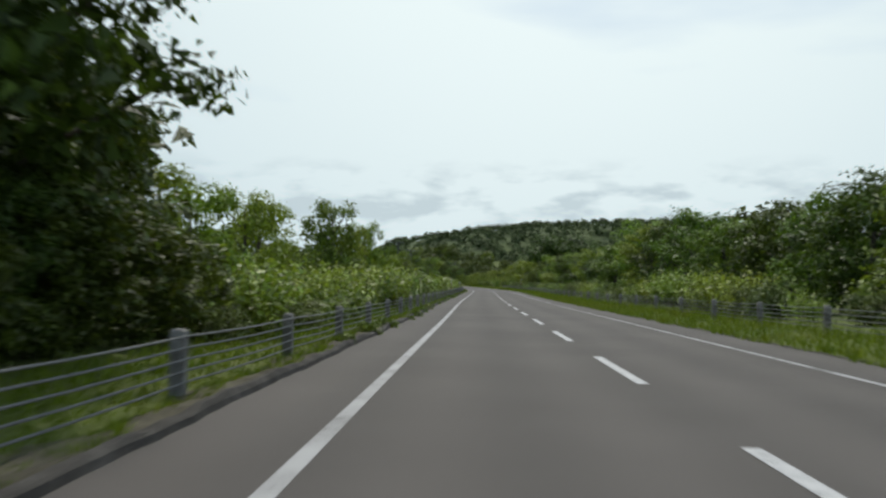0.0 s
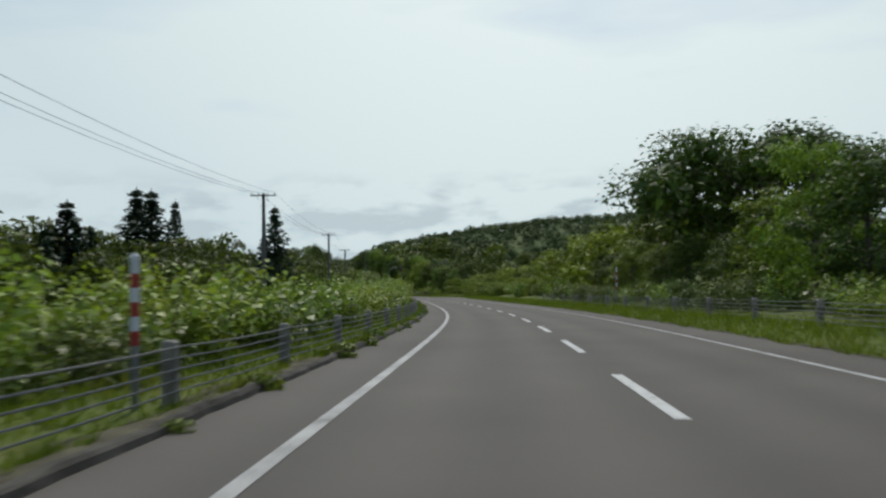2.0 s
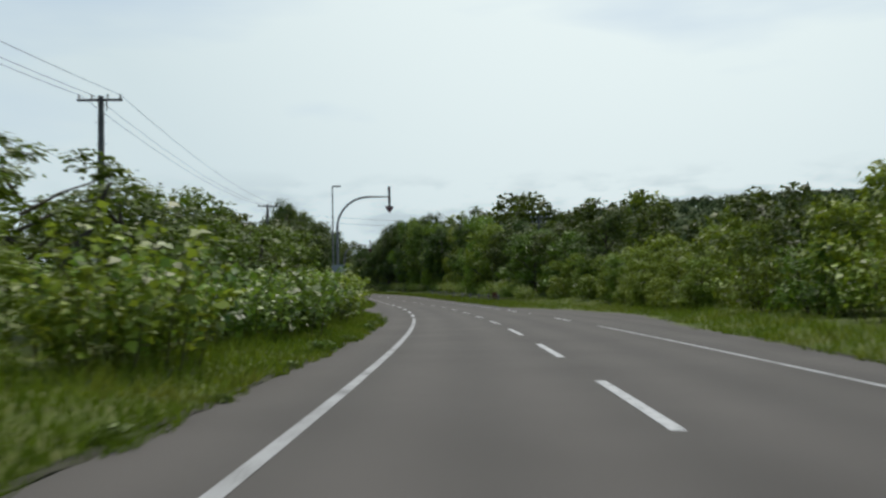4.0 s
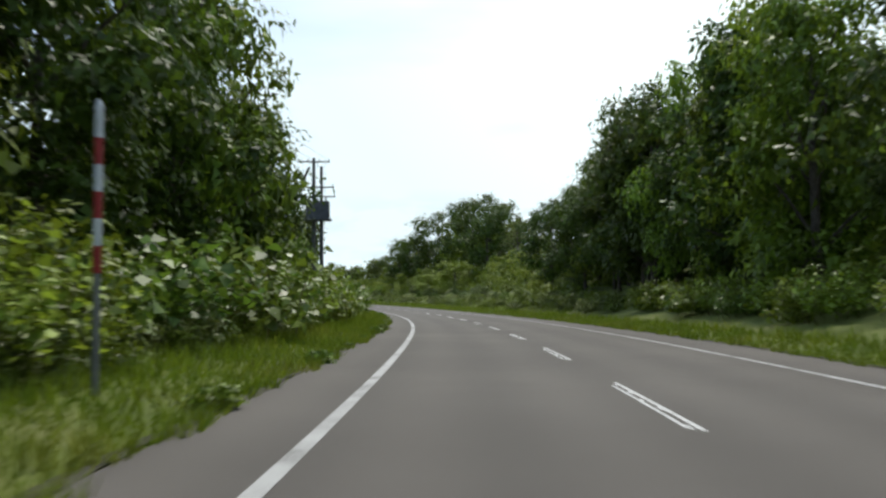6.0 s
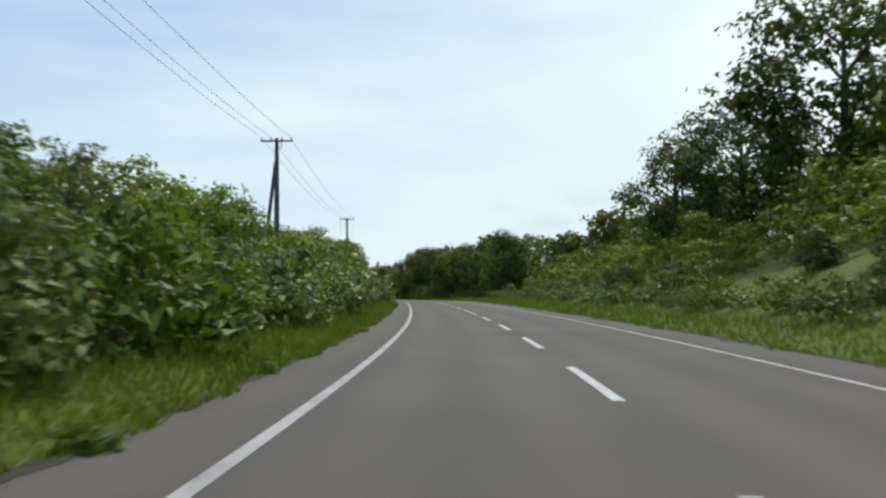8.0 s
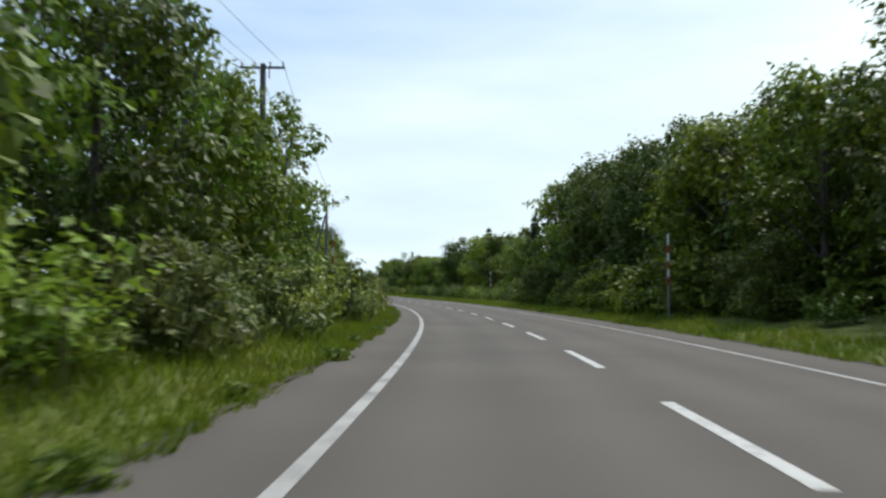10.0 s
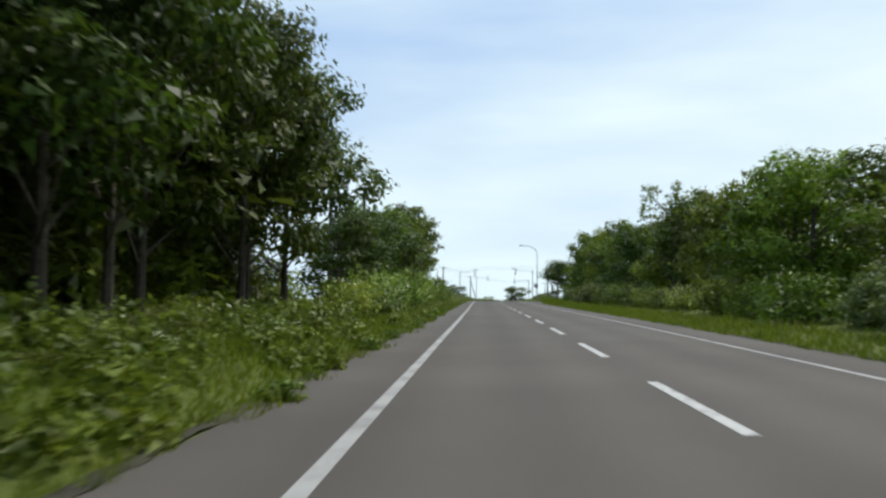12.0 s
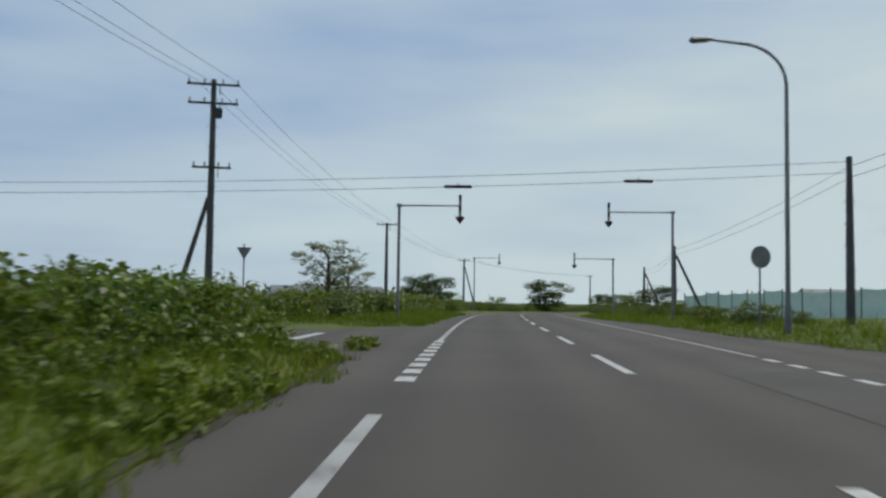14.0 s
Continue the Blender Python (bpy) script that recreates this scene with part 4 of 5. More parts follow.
mass(["shrub", "butterbur"], 905, 952, 1.8, 12.0, 2.5, 2.2, 0.3)
mass(["elm", "oak", "elm"], 350, 386, 3.6, 16, 3, -1.06, 0.1)
mass(["shrub", "oak"], 388, 428, 1.6, 16, 3, 3.0, 0.3)
mass(["oak", "elm"], 574, 690, 5.0, -24, 4, -1.25, 0.15)
for s, o, h, w in ((590, -24.5, 14.8, 13), (571, -18.5, 12.6, 10), (604, -24, 14.5, 11), (616, -22, 15.2, 13), (630, -21, 12, 10), (643, -20, 11.5, 10)):
    plant("oak", s, o, h, w)
for s, o, h, w in ((593, -13.6, 3.6, 6), (577, -14.4, 5.0, 7), (612, -12.5, 2.4, 3.4), (628, -11.8, 2.6, 3.0), (640, -11.2, 2.2, 3.2)):
    tagged(plant("willow", s, o, h, w), group=R_TREES)
plant("birch", 560, -24, 8, 5)
plant("birch", 566, -22, 8, 5)
belt(["oak", "elm", "oak", "ash"], 690, 736, 4.6, -12.8, 3, -1.04, 0.08, R_TREES)
belt(["beech", "oak", "beech", "elm"], 738, 793, 3.8, -11.4, 2.2, -0.92, 0.12, R_TREES)
mass(["shrub", "oak"], 690, 736, 1.6, -12.0, 3, 2.4, 0.3)
mass(["shrub", "oak"], 736, 806, 1.5, -12.4, 3, 3.4, 0.3)
# dark-leaved undergrowth, its leaf colour standing in for shade at the wood's edge
mass(["oak", "oak", "shrub"], 736, 796, 0.9, -9.0, 1.5, 2.6, 0.35)
mass(["oak"], 734, 806, 2.6, -16.5, 2.5, -0.85, 0.12)
belt(["shrub", "butterbur"], 690, 734, 3.6, -9.8, 1.6, 1.3, 0.3, R_BUSH)
belt(["elm", "oak", "willow", "elm"], 808, 973, 5.0, -13.5, 3, -0.96, 0.1, R_TREES)
belt(["shrub", "paleshrub", "knotweed"], 800, 960, 3.1, -9.0, 1.4, 1.8, 0.25, R_BUSH)
for s, o, h, w in ((967, -12.2, 10.2, 7.0), (975, -12.5, 6.2, 7.5)):
    tagged(plant("elm", s, o, h, w), group=R_TREES)
tagged(plant("spread", 985, -12.0, 6.3, 11.5), group=R_TREES)
belt(["shrub", "paleshrub"], 960, 990, 3.1, -12.5, 2, 1.4, 0.2, R_BUSH)
# the depth of the woods, and the far ones
mass(["oak", "elm"], 354, 480, 6, 24, 6, -1.15, 0.1)
mass(["oak", "elm"], 482, 545, 7, 22, 5, -1.1, 0.15)
mass(["oak", "elm"], 690, 770, 7, 20, 5, -1.0, 0.15)
mass(["oak", "elm"], 860, 888, 7, 21, 5, -1.0, 0.15)
mass(["oak", "elm"], 24, 140, 8, 22, 6, -0.9, 0.15)
mass(["oak", "elm"], 60, 160, 6.5, -23, 6, -1.3, 0.15)
mass(["oak", "elm"], 225, 300, 6.5, -25, 6, -1.2, 0.15)
mass(["oak", "elm"], 250, 400, 5.5, -24, 6, -1.25, 0.15)
mass(["oak", "elm", "oak"], 300, 520, 6, -34, 8, -1.5, 0.15)
mass(["oak", "elm"], 400, 525, 5.5, -22, 5, -1.1, 0.12)
mass(["oak", "elm"], 580, 690, 7, -30, 6, -1.3, 0.15)
mass(["oak", "elm"], 690, 960, 6, -21, 5, -1.05, 0.12)
mass(["oak", "elm"], 690, 960, 8, -29, 5, -1.15, 0.12)
tagged(plant("ash", 915, -12.5, 10.2, 6), group=R_TREES)
tagged(plant("fir", 807, -12.6, 9.4, 4.6), group=R_TREES)
tagged(plant("fir", 846, -15.5, 10.5, 5), group=R_TREES)
mass(["oak", "fir", "oak"], 190, 330, 2.6, 40, 8, 8.0, 0.12)
mass(["oak"], 190, 330, 3.0, 33, 4, 5.0, 0.15)
mass(["oak", "elm", "oak"], 330, 430, 6, 46, 20, 12, 0.2)
mass(["oak", "oak"], 170, 330, 5, 62, 16, 9.5, 0.2)
for s, o, h, w in ((260, 23, 12.2, 7.5), (266, 42, 15.5, 12), (262, 39, 14.5, 12), (279, 40, 15.2, 7), (238, 41, 11, 10), (300, 30, 11, 8)):
    tagged(plant("fir", s, o, h, w), group="firs beyond the left bushes")
mass(["oak", "elm"], 560, 700, 7, 30, 12, 6, 0.2)
mass(["elm", "shrub"], 760, 830, 8, 26, 10, 3.0, 0.2)
mass(["elm", "shrub"], 1090, 1290, 11, 22, 14, 3.0, 0.4)
mass(["elm", "shrub"], 1070, 1290, 10, -26, 14, 2.8, 0.4)


def gather(name, close, far, label):
    """Joins the gathered plants' leaves into one mesh for each leaf material, under one object."""
    heap_of = {}
    for kind, off, p, h, w, fat in MASS:
        low = BASE[kind][0] < 3
        thin = 2 if low and abs(off) < 10 else 4 if low or abs(off) < 17.5 else close if abs(off) < 23 else far
        me = [c for c in KIND[kind][0].children if c.name.split(".")[0] in ("crown", "foliage")][0].data
        n = len(me.vertices)
        co = np.empty(n * 3, np.float32)
        me.vertices.foreach_get("co", co)
        co = co.reshape(-1, len(me.polygons[0].vertices), 3)
        h0, w0 = BASE[kind]
        deep = HEARTS.get(KIND[kind][0].name, 0)
        inner = co[len(co) - deep:]
        co = co[: len(co) - deep : thin]
        mid = co.mean(1, keepdims=True)
        heart = inner.mean(1, keepdims=True)[::2]
        co = np.concatenate([mid + (co - mid) * thin ** 0.4, heart + (inner[::2] - heart) * (1.0 if low else 1.35)])
        k, kw = h / h0, h / h0 * fat
        c, s_ = math.cos(w) * kw, math.sin(w) * kw
        q = np.stack([co[..., 0] * c - co[..., 1] * s_ + p.x, co[..., 0] * s_ + co[..., 1] * c + p.y, co[..., 2] * k + p.z], -1)
        heap_of.setdefault((me.materials[0], q.shape[1]), []).append(q)
    root = tagged(new(name), label, "woods", kind="stuff")
    for (m, corners), q in heap_of.items():
        tagged(part("foliage", quads_mesh("foliage", np.concatenate(q), corners, m), root), kind="stuff")
    return root


gather("woods", 11, 28, "dense dark green woods behind the roadside trees")


def far_hill():
    """A low wooded ridge ahead of the first stretch: a body of land and its crowns."""
    rng = np.random.default_rng(5)
    n = 52
    xs, ys = np.linspace(-150, 560, n), np.linspace(770, 1190, 30)

    def lift(x, y):
        ridge = np.interp(x, [-150, -120, -90, -20, 60, 150, 260, 400, 560], [-8, 14, 34, 46, 55, 59, 58, 42, -6])
        return ridge * np.sin(np.clip((y - 770) / 420, 0, 1) * math.pi) ** 0.6 - 8

    verts = [(x, y, float(lift(x, y))) for y in ys for x in xs]
    faces = [(j * n + i, j * n + i + 1, (j + 1) * n + i + 1, (j + 1) * n + i) for j in range(29) for i in range(n - 1)]
    hill = tagged(new("hill", mesh_of("hill", verts, faces, FARWOOD)), "low wooded hill on the horizon", "hill", kind="stuff")
    pts, out = [], []
    for _ in range(2600):
        x, y = rng.uniform(-145, 540), 775 + 300 * rng.uniform(0, 1) ** 1.3
        z, r, h = float(lift(x, y)), rng.uniform(3, 5.5), rng.uniform(5, 10)
        d = rng.normal(0, 1, (46, 3))
        d /= np.linalg.norm(d, axis=1)[:, None]
        d[:, 2] = np.abs(d[:, 2])
        pts.append(np.array([x, y, z + h * 0.25]) + d * np.array([r, r, h * 0.6]) * rng.uniform(0.7, 1.05, (46, 1)))
        out.append(d)
    tagged(part("crowns", leaves("crowns", np.concatenate(pts), np.concatenate(out), 1.7, FARWOOD, rng, 1.2, 0, 3, 0.25), hill), kind="stuff")


far_hill()

for ob in [ob for kinds in KIND.values() for ob in kinds]:
    for c in list(ob.children):
        bpy.data.objects.remove(c)
    bpy.data.objects.remove(ob)


# ---- grass on the verges ----
def grass():
    rng = np.random.default_rng(3)
    n = 520000
    s = rng.uniform(-5, 1060, n)
    left = rng.uniform(0, 1, n) < 0.62
    edge = np.where(left, edge_left(s), edge_right(s))
    keep = np.abs(edge) < 11.5
    s, left, edge = s[keep], left[keep], edge[keep]
    n = len(s)
    rag = 0.22 * np.sin(s * 1.7) + 0.2 * np.sin(s * 0.63 + 1) + 0.15 * np.sin(s * 4.1)
    out = rng.uniform(0, 1, n) ** 1.6 * 2.9 + rag.clip(-0.35, 0.4) * 0.5 - 0.02
    wide = (left & (s > 330) & (s < 432)) | (left & (s > 836) & (s < 900)) | (~left & (s > 316) & (s < 384)) | (s > 960) | (~left & (s > 492) & (s < 690))
    out = np.where(~left & (((s > 440) & (s < 506)) | ((s > 700) & (s < 955))), out * 0.72, out)
    out = np.where(wide & (rng.uniform(0, 1, n) < 0.6), out * 2.3, out)
    kerbed = left & (s < 236)
    out = np.where(kerbed, np.maximum(out, 0.34 + rag * 0.5), out)
    o = edge + np.where(left, out, -out)
    z = bank(s, o)
    base = on_many(s, o, z - 0.02)
    tuft = 0.5 + 0.5 * np.sin(s * 2.3 + o * 3.1) * np.sin(s * 0.9 - o * 2.0)
    h = rng.uniform(0.1, 0.26, n) * (0.7 + 0.8 * tuft) * np.where(out > 1.4, 1.5, 1.0) * np.where(kerbed, 0.7, 1.0) * np.where(~left & (s > 492) & (s < 690) & (out > 2), 1.3, 1.0)
    w = rng.uniform(0, 2 * math.pi, n)
    half = rng.uniform(0.012, 0.026, n)
    lean = rng.normal(0, 0.45, (n, 2)) * h[:, None]
    side = np.stack([np.cos(w) * half, np.sin(w) * half, np.zeros(n)], 1)
    tip = base + np.concatenate([lean, h[:, None]], 1)
    ob = new("grass", quads_mesh("grass", np.stack([base - side, base + side, tip], 1), 3, GRASS))
    tagged(ob, "ragged green grass on the road verges", "grass", kind="stuff")


grass()


# ---- kerb, fences ----
kv = []
ks = np.arange(-60, 237, 0.5)
for s in ks:
    w = 0.02 * math.sin(s * 0.7) + 0.015 * math.sin(s * 2.1) + 0.012 * math.sin(s * 5.7)
    for o, z in ((5.0 + w, 0.0), (5.02 + w, 0.08), (5.06 + w, 0.12 + w), (5.13, 0.125 + w), (5.2, 0.02)):
        kv.append(on(s, o, z))
kerb = new("kerb", mesh_of("kerb", kv, [(i * 5 + j, i * 5 + j + 1, i * 5 + j + 6, i * 5 + j + 5) for i in range(len(ks) - 1) for j in range(4)], KERB))
tagged(kerb, "low dark weathered kerb along the left verge", "kerb", kind="structure")

CABLE_STEEL = material("fence_cable", [(0.1, 0.1, 0.096), (0.18, 0.176, 0.168)], 0.6, 3, 40, 0.1, metal=0.2)
POST_GREY = material("fence_post", [(0.13, 0.117, 0.095), (0.215, 0.198, 0.168), (0.31, 0.29, 0.25)], 0.8, 3, 40, 0.3)


def guard_fence(s0, s1, first, o, gap, label):
    """A roadside cable fence: stout posts with five cables drawn along them."""
    fence = tagged(new("guard_fence"), label, "fence")
    posts = np.arange(first, s1, gap)
    body = joined([block(0, 0, 0.30, 0.17, 0.15, 1.0, 0.03), block(0, -0.09, 0.55, 0.1, 0.03, 0.5, 0.01)])
    me = mesh_of("post", *body, POST_GREY)
    z0 = [float(bank(s, np.float64(o))) for s in posts]
    for s, z in zip(posts, z0):
        ob = part("post", me, fence)
        ob.matrix_basis = Matrix.Translation(on(s, o, z)) @ Matrix.Rotation(heading(s) + RNG.normal(0, 0.03), 4, "Z") @ Matrix.Rotation(RNG.normal(0, 0.02), 4, "X")
    side = -0.11 if o > 0 else 0.11
    for k in range(5):
        h = 0.2 + 0.13 * k
        path = []
        for i in range(len(posts) - 1):
            for u in (0, 0.25, 0.5, 0.75):
                s = posts[i] + (posts[i + 1] - posts[i]) * u
                path.append(on(s, o + side, z0[i] + h - 0.025 * math.sin(math.pi * u)))
        path.append(on(posts[-1], o + side, z0[-1] + h))
        part("cable", mesh_of("cable", *tube(path, 0.014, 5), CABLE_STEEL), fence, "grey steel cable")
    return fence


guard_fence(-8, 236, -1.7, 5.75, 6.0, "weathered cable guard fence with stout grey posts")
guard_fence(-8, 236, 1.5, -7.3, 6.0, "weathered cable guard fence with stout grey posts before the bushes")
guard_fence(381, 430, 381, -7.3, 6.0, "short cable guard fence in front of the roadside wood")


# ---- poles, wires ----
INSULATOR = material("insulator", [(0.35, 0.35, 0.34), (0.5, 0.5, 0.48)], 0.3, 4, 30, 0)


def utility_pole(s, o, height, arms=((0.25, 1.1),), stay=0, boxes=(), name="utility_pole", stay_top=0.86, label="dark concrete utility pole with a crossarm and insulators", turn=0.0):
    """A tapered pole with crossarms (drop from the top, half length), insulators, steps, and a leaning stay pole on one side."""
    pole = tagged(new(name), label, "utility pole")
    z0 = float(bank(s, np.float64(o)))
    pole.matrix_basis = Matrix.Translation(on(s, o, z0)) @ Matrix.Rotation(heading(s) + turn, 4, "Z")
    h = height - z0
    part("shaft", mesh_of("shaft", *tube([(0, 0, -0.3), (0, 0, h * 0.5), (0, 0, h)], [0.19, 0.155, 0.115], 12), POLE), pole)
    for drop, half in arms:
        z = h - drop
        arm = part("crossarm", mesh_of("crossarm", *joined([block(0, -0.14, z, half * 2, 0.09, 0.09), block(0.28, -0.1, z - 0.2, 0.04, 0.03, 0.5)]), DARK_STEEL), pole)
        for x in (-half + 0.08, -half * 0.35, half * 0.35, half - 0.08):
            part("insulator", mesh_of("insulator", *tube([(x, -0.14, z + 0.03), (x, -0.14, z + 0.1), (x, -0.14, z + 0.14), (x, -0.14, z + 0.24)], [0.025, 0.06, 0.035, 0.05], 8), INSULATOR), arm)
    rung = mesh_of("step_bolt", *tube([(-0.24, 0, 0), (0.24, 0, 0)], 0.012, 4), DARK_STEEL)
    for z in np.arange(2.2, h - 1.0, 0.9):
        part("step_bolt", rung, pole).location = (0, 0, z)
    if stay:
        part("stay_pole", mesh_of("stay_pole", *tube([(stay, 0.3, -0.3), (stay * 0.06, 0.05, h * stay_top)], [0.14, 0.1], 10), POLE), pole, "leaning stay pole")
    for x, z, w, t in boxes:
        v, f = block(x, -0.05, h - z, w, w * 0.9, t, 0.03)
        ob = part("transformer", mesh_of("transformer", v, f, DARK_STEEL), pole, "dark grey pole-mounted transformer")
        part("bracket", mesh_of("bracket", *block(x / 2, -0.05, h - z - t / 2 - 0.04, abs(x) + 0.2, 0.1, 0.06), DARK_STEEL), ob)
    return pole, h + z0


LINE = [(10, 22, 8.6), (58, 23, 8.4), (149.8, 16.1, 8.2), (212.4, 17.1, 9.0), (270, 17, 9.6), (325, 16.8, 10.0), (380, 16.4, 10.5), (437, 13.5, 11.0), (494, 10.4, 12.0), (554.6, 10.25, 10.5),
        (618.3, 11.6, 10.6), (682, 11, 11.0), (743.3, 10.4, 11.1), (799.3, 10.9, 10.6), (850, 12.5, 9.4), (906, 13.2, 8.9), (960.5, 12.6, 8.4), (1019.4, 14.7, 10.9), (1064.9, 12.9, 8.6), (1125, 13.5, 8.6), (1190, 14, 8.6)]
for i, (s, o, h) in enumerate(LINE):
    if i in (8, 17):
        continue
    stay = {9: -5.6, 10: -1.2, 13: -2.3, 19: 2.0}.get(i, 0)
    boxes = ((0.55, 0.9, 0.5, 0.6), (-0.3, 1.6, 0.4, 0.7)) if i == 9 else ()
    utility_pole(s, o, h, ((0.2, 0.95),), stay, boxes)
# the twin pole with its transformer platform
twin, _ = utility_pole(494, 10.4, 12.0, ((0.3, 1.2), (2.2, 1.5), (2.9, 1.6)), -5.6, (), stay_top=0.94, label="twin utility pole carrying a dark transformer platform")
h = 12.0 - float(bank(494, np.float64(10.4)))
part("second_shaft", mesh_of("second_shaft", *tube([(0.55, 0.2, -0.3), (0.55, 0.2, h - 0.6)], [0.17, 0.11], 12), POLE), twin)
box = part("transformer", mesh_of("transformer", *joined([block(0.3, 0, h - 3.9, 1.7, 1.2, 1.3, 0.05), block(0.3, 0, h - 4.62, 2.0, 1.4, 0.1)]), DARK_STEEL), twin, "large dark transformer housing")
for x in (-0.3, 0.3, 0.9):
    part("bushing", mesh_of("bushing", *tube([(x, -0.2, h - 3.25), (x, -0.2, h - 3.0), (x, -0.2, h - 2.85)], [0.09, 0.06, 0.08], 8), INSULATOR), box)
# the pole at the last junction, with lower arms
big, _ = utility_pole(1019.4, 14.7, 10.9, ((0.25, 1.15), (1.1, 1.1), (4.0, 0.85)), -1.7, ((0.25, 1.5, 0.3, 0.4),), label="tall dark utility pole with three crossarms and a leaning stay", turn=0.25, stay_top=0.5)
RIGHT_POLES = [(385.7, -12.9, 9.7), (552.6, -22.7, 11.1), (1016.4, -12.1, 7.1), (1054.6, -12.3, 5.9), (1090, -14, 5.8), (995.3, -15, 9.5)]
for i, (s, o, h) in enumerate(RIGHT_POLES):
    utility_pole(s, o, h, ((0.3, 1.0), (0.9, 0.8)) if i == 0 else (), {1: 0.9, 3: 2.6, 4: 2.4}.get(i, 0), label="plain concrete utility pole beside the road" if i else "utility pole with crossarms rising from the roadside trees")


def wire(name, a, b, sag, r=0.011, label="thin dark overhead wire"):
    a, b = Vector(a), Vector(b)
    path = [a.lerp(b, u) - Vector((0, 0, sag * 4 * u * (1 - u))) for u in np.linspace(0, 1, 13)]
    return tagged(new(name, mesh_of(name, *tube(path, r, 4, False), CABLE)), label, "wire", group="overhead wires")


for i in range(len(LINE) - 1):
    (s0, o0, h0), (s1, o1, h1) = LINE[i], LINE[i + 1]
    for x in (-0.85, -0.3, 0.85):
        wire("overhead_wire", on(s0, o0 - x, h0 + 0.02), on(s1, o1 - x, h1 + 0.02), 0.7)
for drop in (0.5, 1.1):
    wire("overhead_wire", on(380, 16.4, 10.3 - drop), on(385.7, -12.9, 9.5 - drop), 0.5)
for drop in (0.1, 0.55):
    wire("overhead_wire", on(1019.4, 14.7, 6.4 - drop), on(1016.4, -12.1, 7.0 - drop), 0.12)
    wire("overhead_wire", on(1019.4, 14.7, 6.4 - drop), on(1010, 60, 6.2 - drop), 0.5)
    wire("overhead_wire", on(1016.4, -12.1, 6.8 - drop), on(1054.6, -12.3, 5.7 - drop), 0.3)
    wire("overhead_wire", on(1054.6, -12.3, 5.7 - drop), on(1090, -14, 5.6 - drop), 0.5)
    wire("overhead_wire", on(1016.4, -12.1, 6.8 - drop), on(995.3, -15, 9.2 - drop), 0.4)


# ---- arrow signs over the road edge, lamps, snow poles, signs ----
def arrow_sign(s, o, reach, height, curved, plate=False):
    """A pole with an arm to the road's edge that carries a banded arrow pointing down."""
    sign = tagged(new("arrow_sign"), "steel pole whose arm holds a striped downward arrow", "road sign", group="arrow signs")
    z0 = float(bank(s, np.float64(o)))
    way = -1 if o > 0 else 1
    sign.matrix_basis = Matrix.Translation(on(s, o, z0)) @ Matrix.Rotation(heading(s), 4, "Z")
    k = -way
    if curved:
        path = [(0, 0, -0.3), (0, 0, height - 1.7)] + [(k * 1.7 * (1 - math.cos(a)), 0, height - 1.7 + 1.7 * math.sin(a)) for a in np.linspace(0.2, math.pi / 2, 7)] + [(k * reach, 0, height)]
        part("pole", mesh_of("pole", *tube(path, [0.075] * 2 + [0.06] * 7 + [0.035], 10), STEEL), sign)
    else:
        part("pole", mesh_of("pole", *tube([(0, 0, -0.3), (0, 0, height + 0.08)], [0.085, 0.07], 10), STEEL), sign)
        part("arm", mesh_of("arm", *joined([tube([(0, 0, height), (k * reach, 0, height)], [0.045, 0.035], 8), block(0, 0, height, 0.24, 0.2, 0.16, 0.02)]), STEEL), sign)
    x, top = k * reach, height + 0.55
    for i in range(4):
        z = top - 0.27 * i
        part("band", mesh_of("band", *block(x, 0, z - 0.135, 0.14, 0.05, 0.27), ARROW_RED if i % 2 == 0 else ARROW_PALE), sign)
    head = [(x - 0.23, -0.025, top - 1.08), (x + 0.23, -0.025, top - 1.08), (x + 0.2, -0.025, top - 1.2), (x, -0.025, top - 1.45), (x - 0.2, -0.025, top - 1.2)]
    back_ = [(a, 0.03, c) for a, _, c in head]
    part("arrow_head", mesh_of("arrow_head", head + back_, [(0, 1, 2, 3, 4), (9, 8, 7, 6, 5)] + [(i, i + 5, (i + 1) % 5 + 5, (i + 1) % 5) for i in range(5)], ARROW_RED), sign, "dark red arrow head")
    if plate:
        part("plate", mesh_of("plate", *block(0.05, -0.1, 2.62, 0.72, 0.03, 0.4, 0.0), WHITE_GREY), sign, "plain grey sign plate")
    return sign


arrow_sign(335.9, 7.75, 2.85, 6.5, True, True)
arrow_sign(399, 8.3, 3.2, 6.9, True)
arrow_sign(1024, 6.7, 3.0, 5.6, False)
arrow_sign(1031.7, -8.1, 3.6, 6.1, False)
arrow_sign(1096, 6.9, 3.2, 6.9, False)
arrow_sign(1061, -8.0, 3.4, 4.9, False)
arrow_sign(1180, -8.0, 3.4, 5.8, False)
for o in (3.6, -3.9):
    w = tagged(new("cable_marker", mesh_of("cable_marker", *joined([tube([(-0.6, 0, 0), (-0.55, 0, 0), (0.55, 0, 0), (0.6, 0, 0)], [0.03, 0.07, 0.07, 0.03], 8), block(0, 0, 0.09, 0.05, 0.03, 0.1)]), CABLE)), "dark sleeve marker on the wire across the road", "cable marker", group="cable markers")
    u = (14.7 - o) / 26.8
    w.matrix_basis = Matrix.Translation(on(1019.4 - 3 * u, o, 6.4 + 0.6 * u - 0.55 - 0.12 * 4 * u * (1 - u))) @ Matrix.Rotation(heading(1018), 4, "Z")


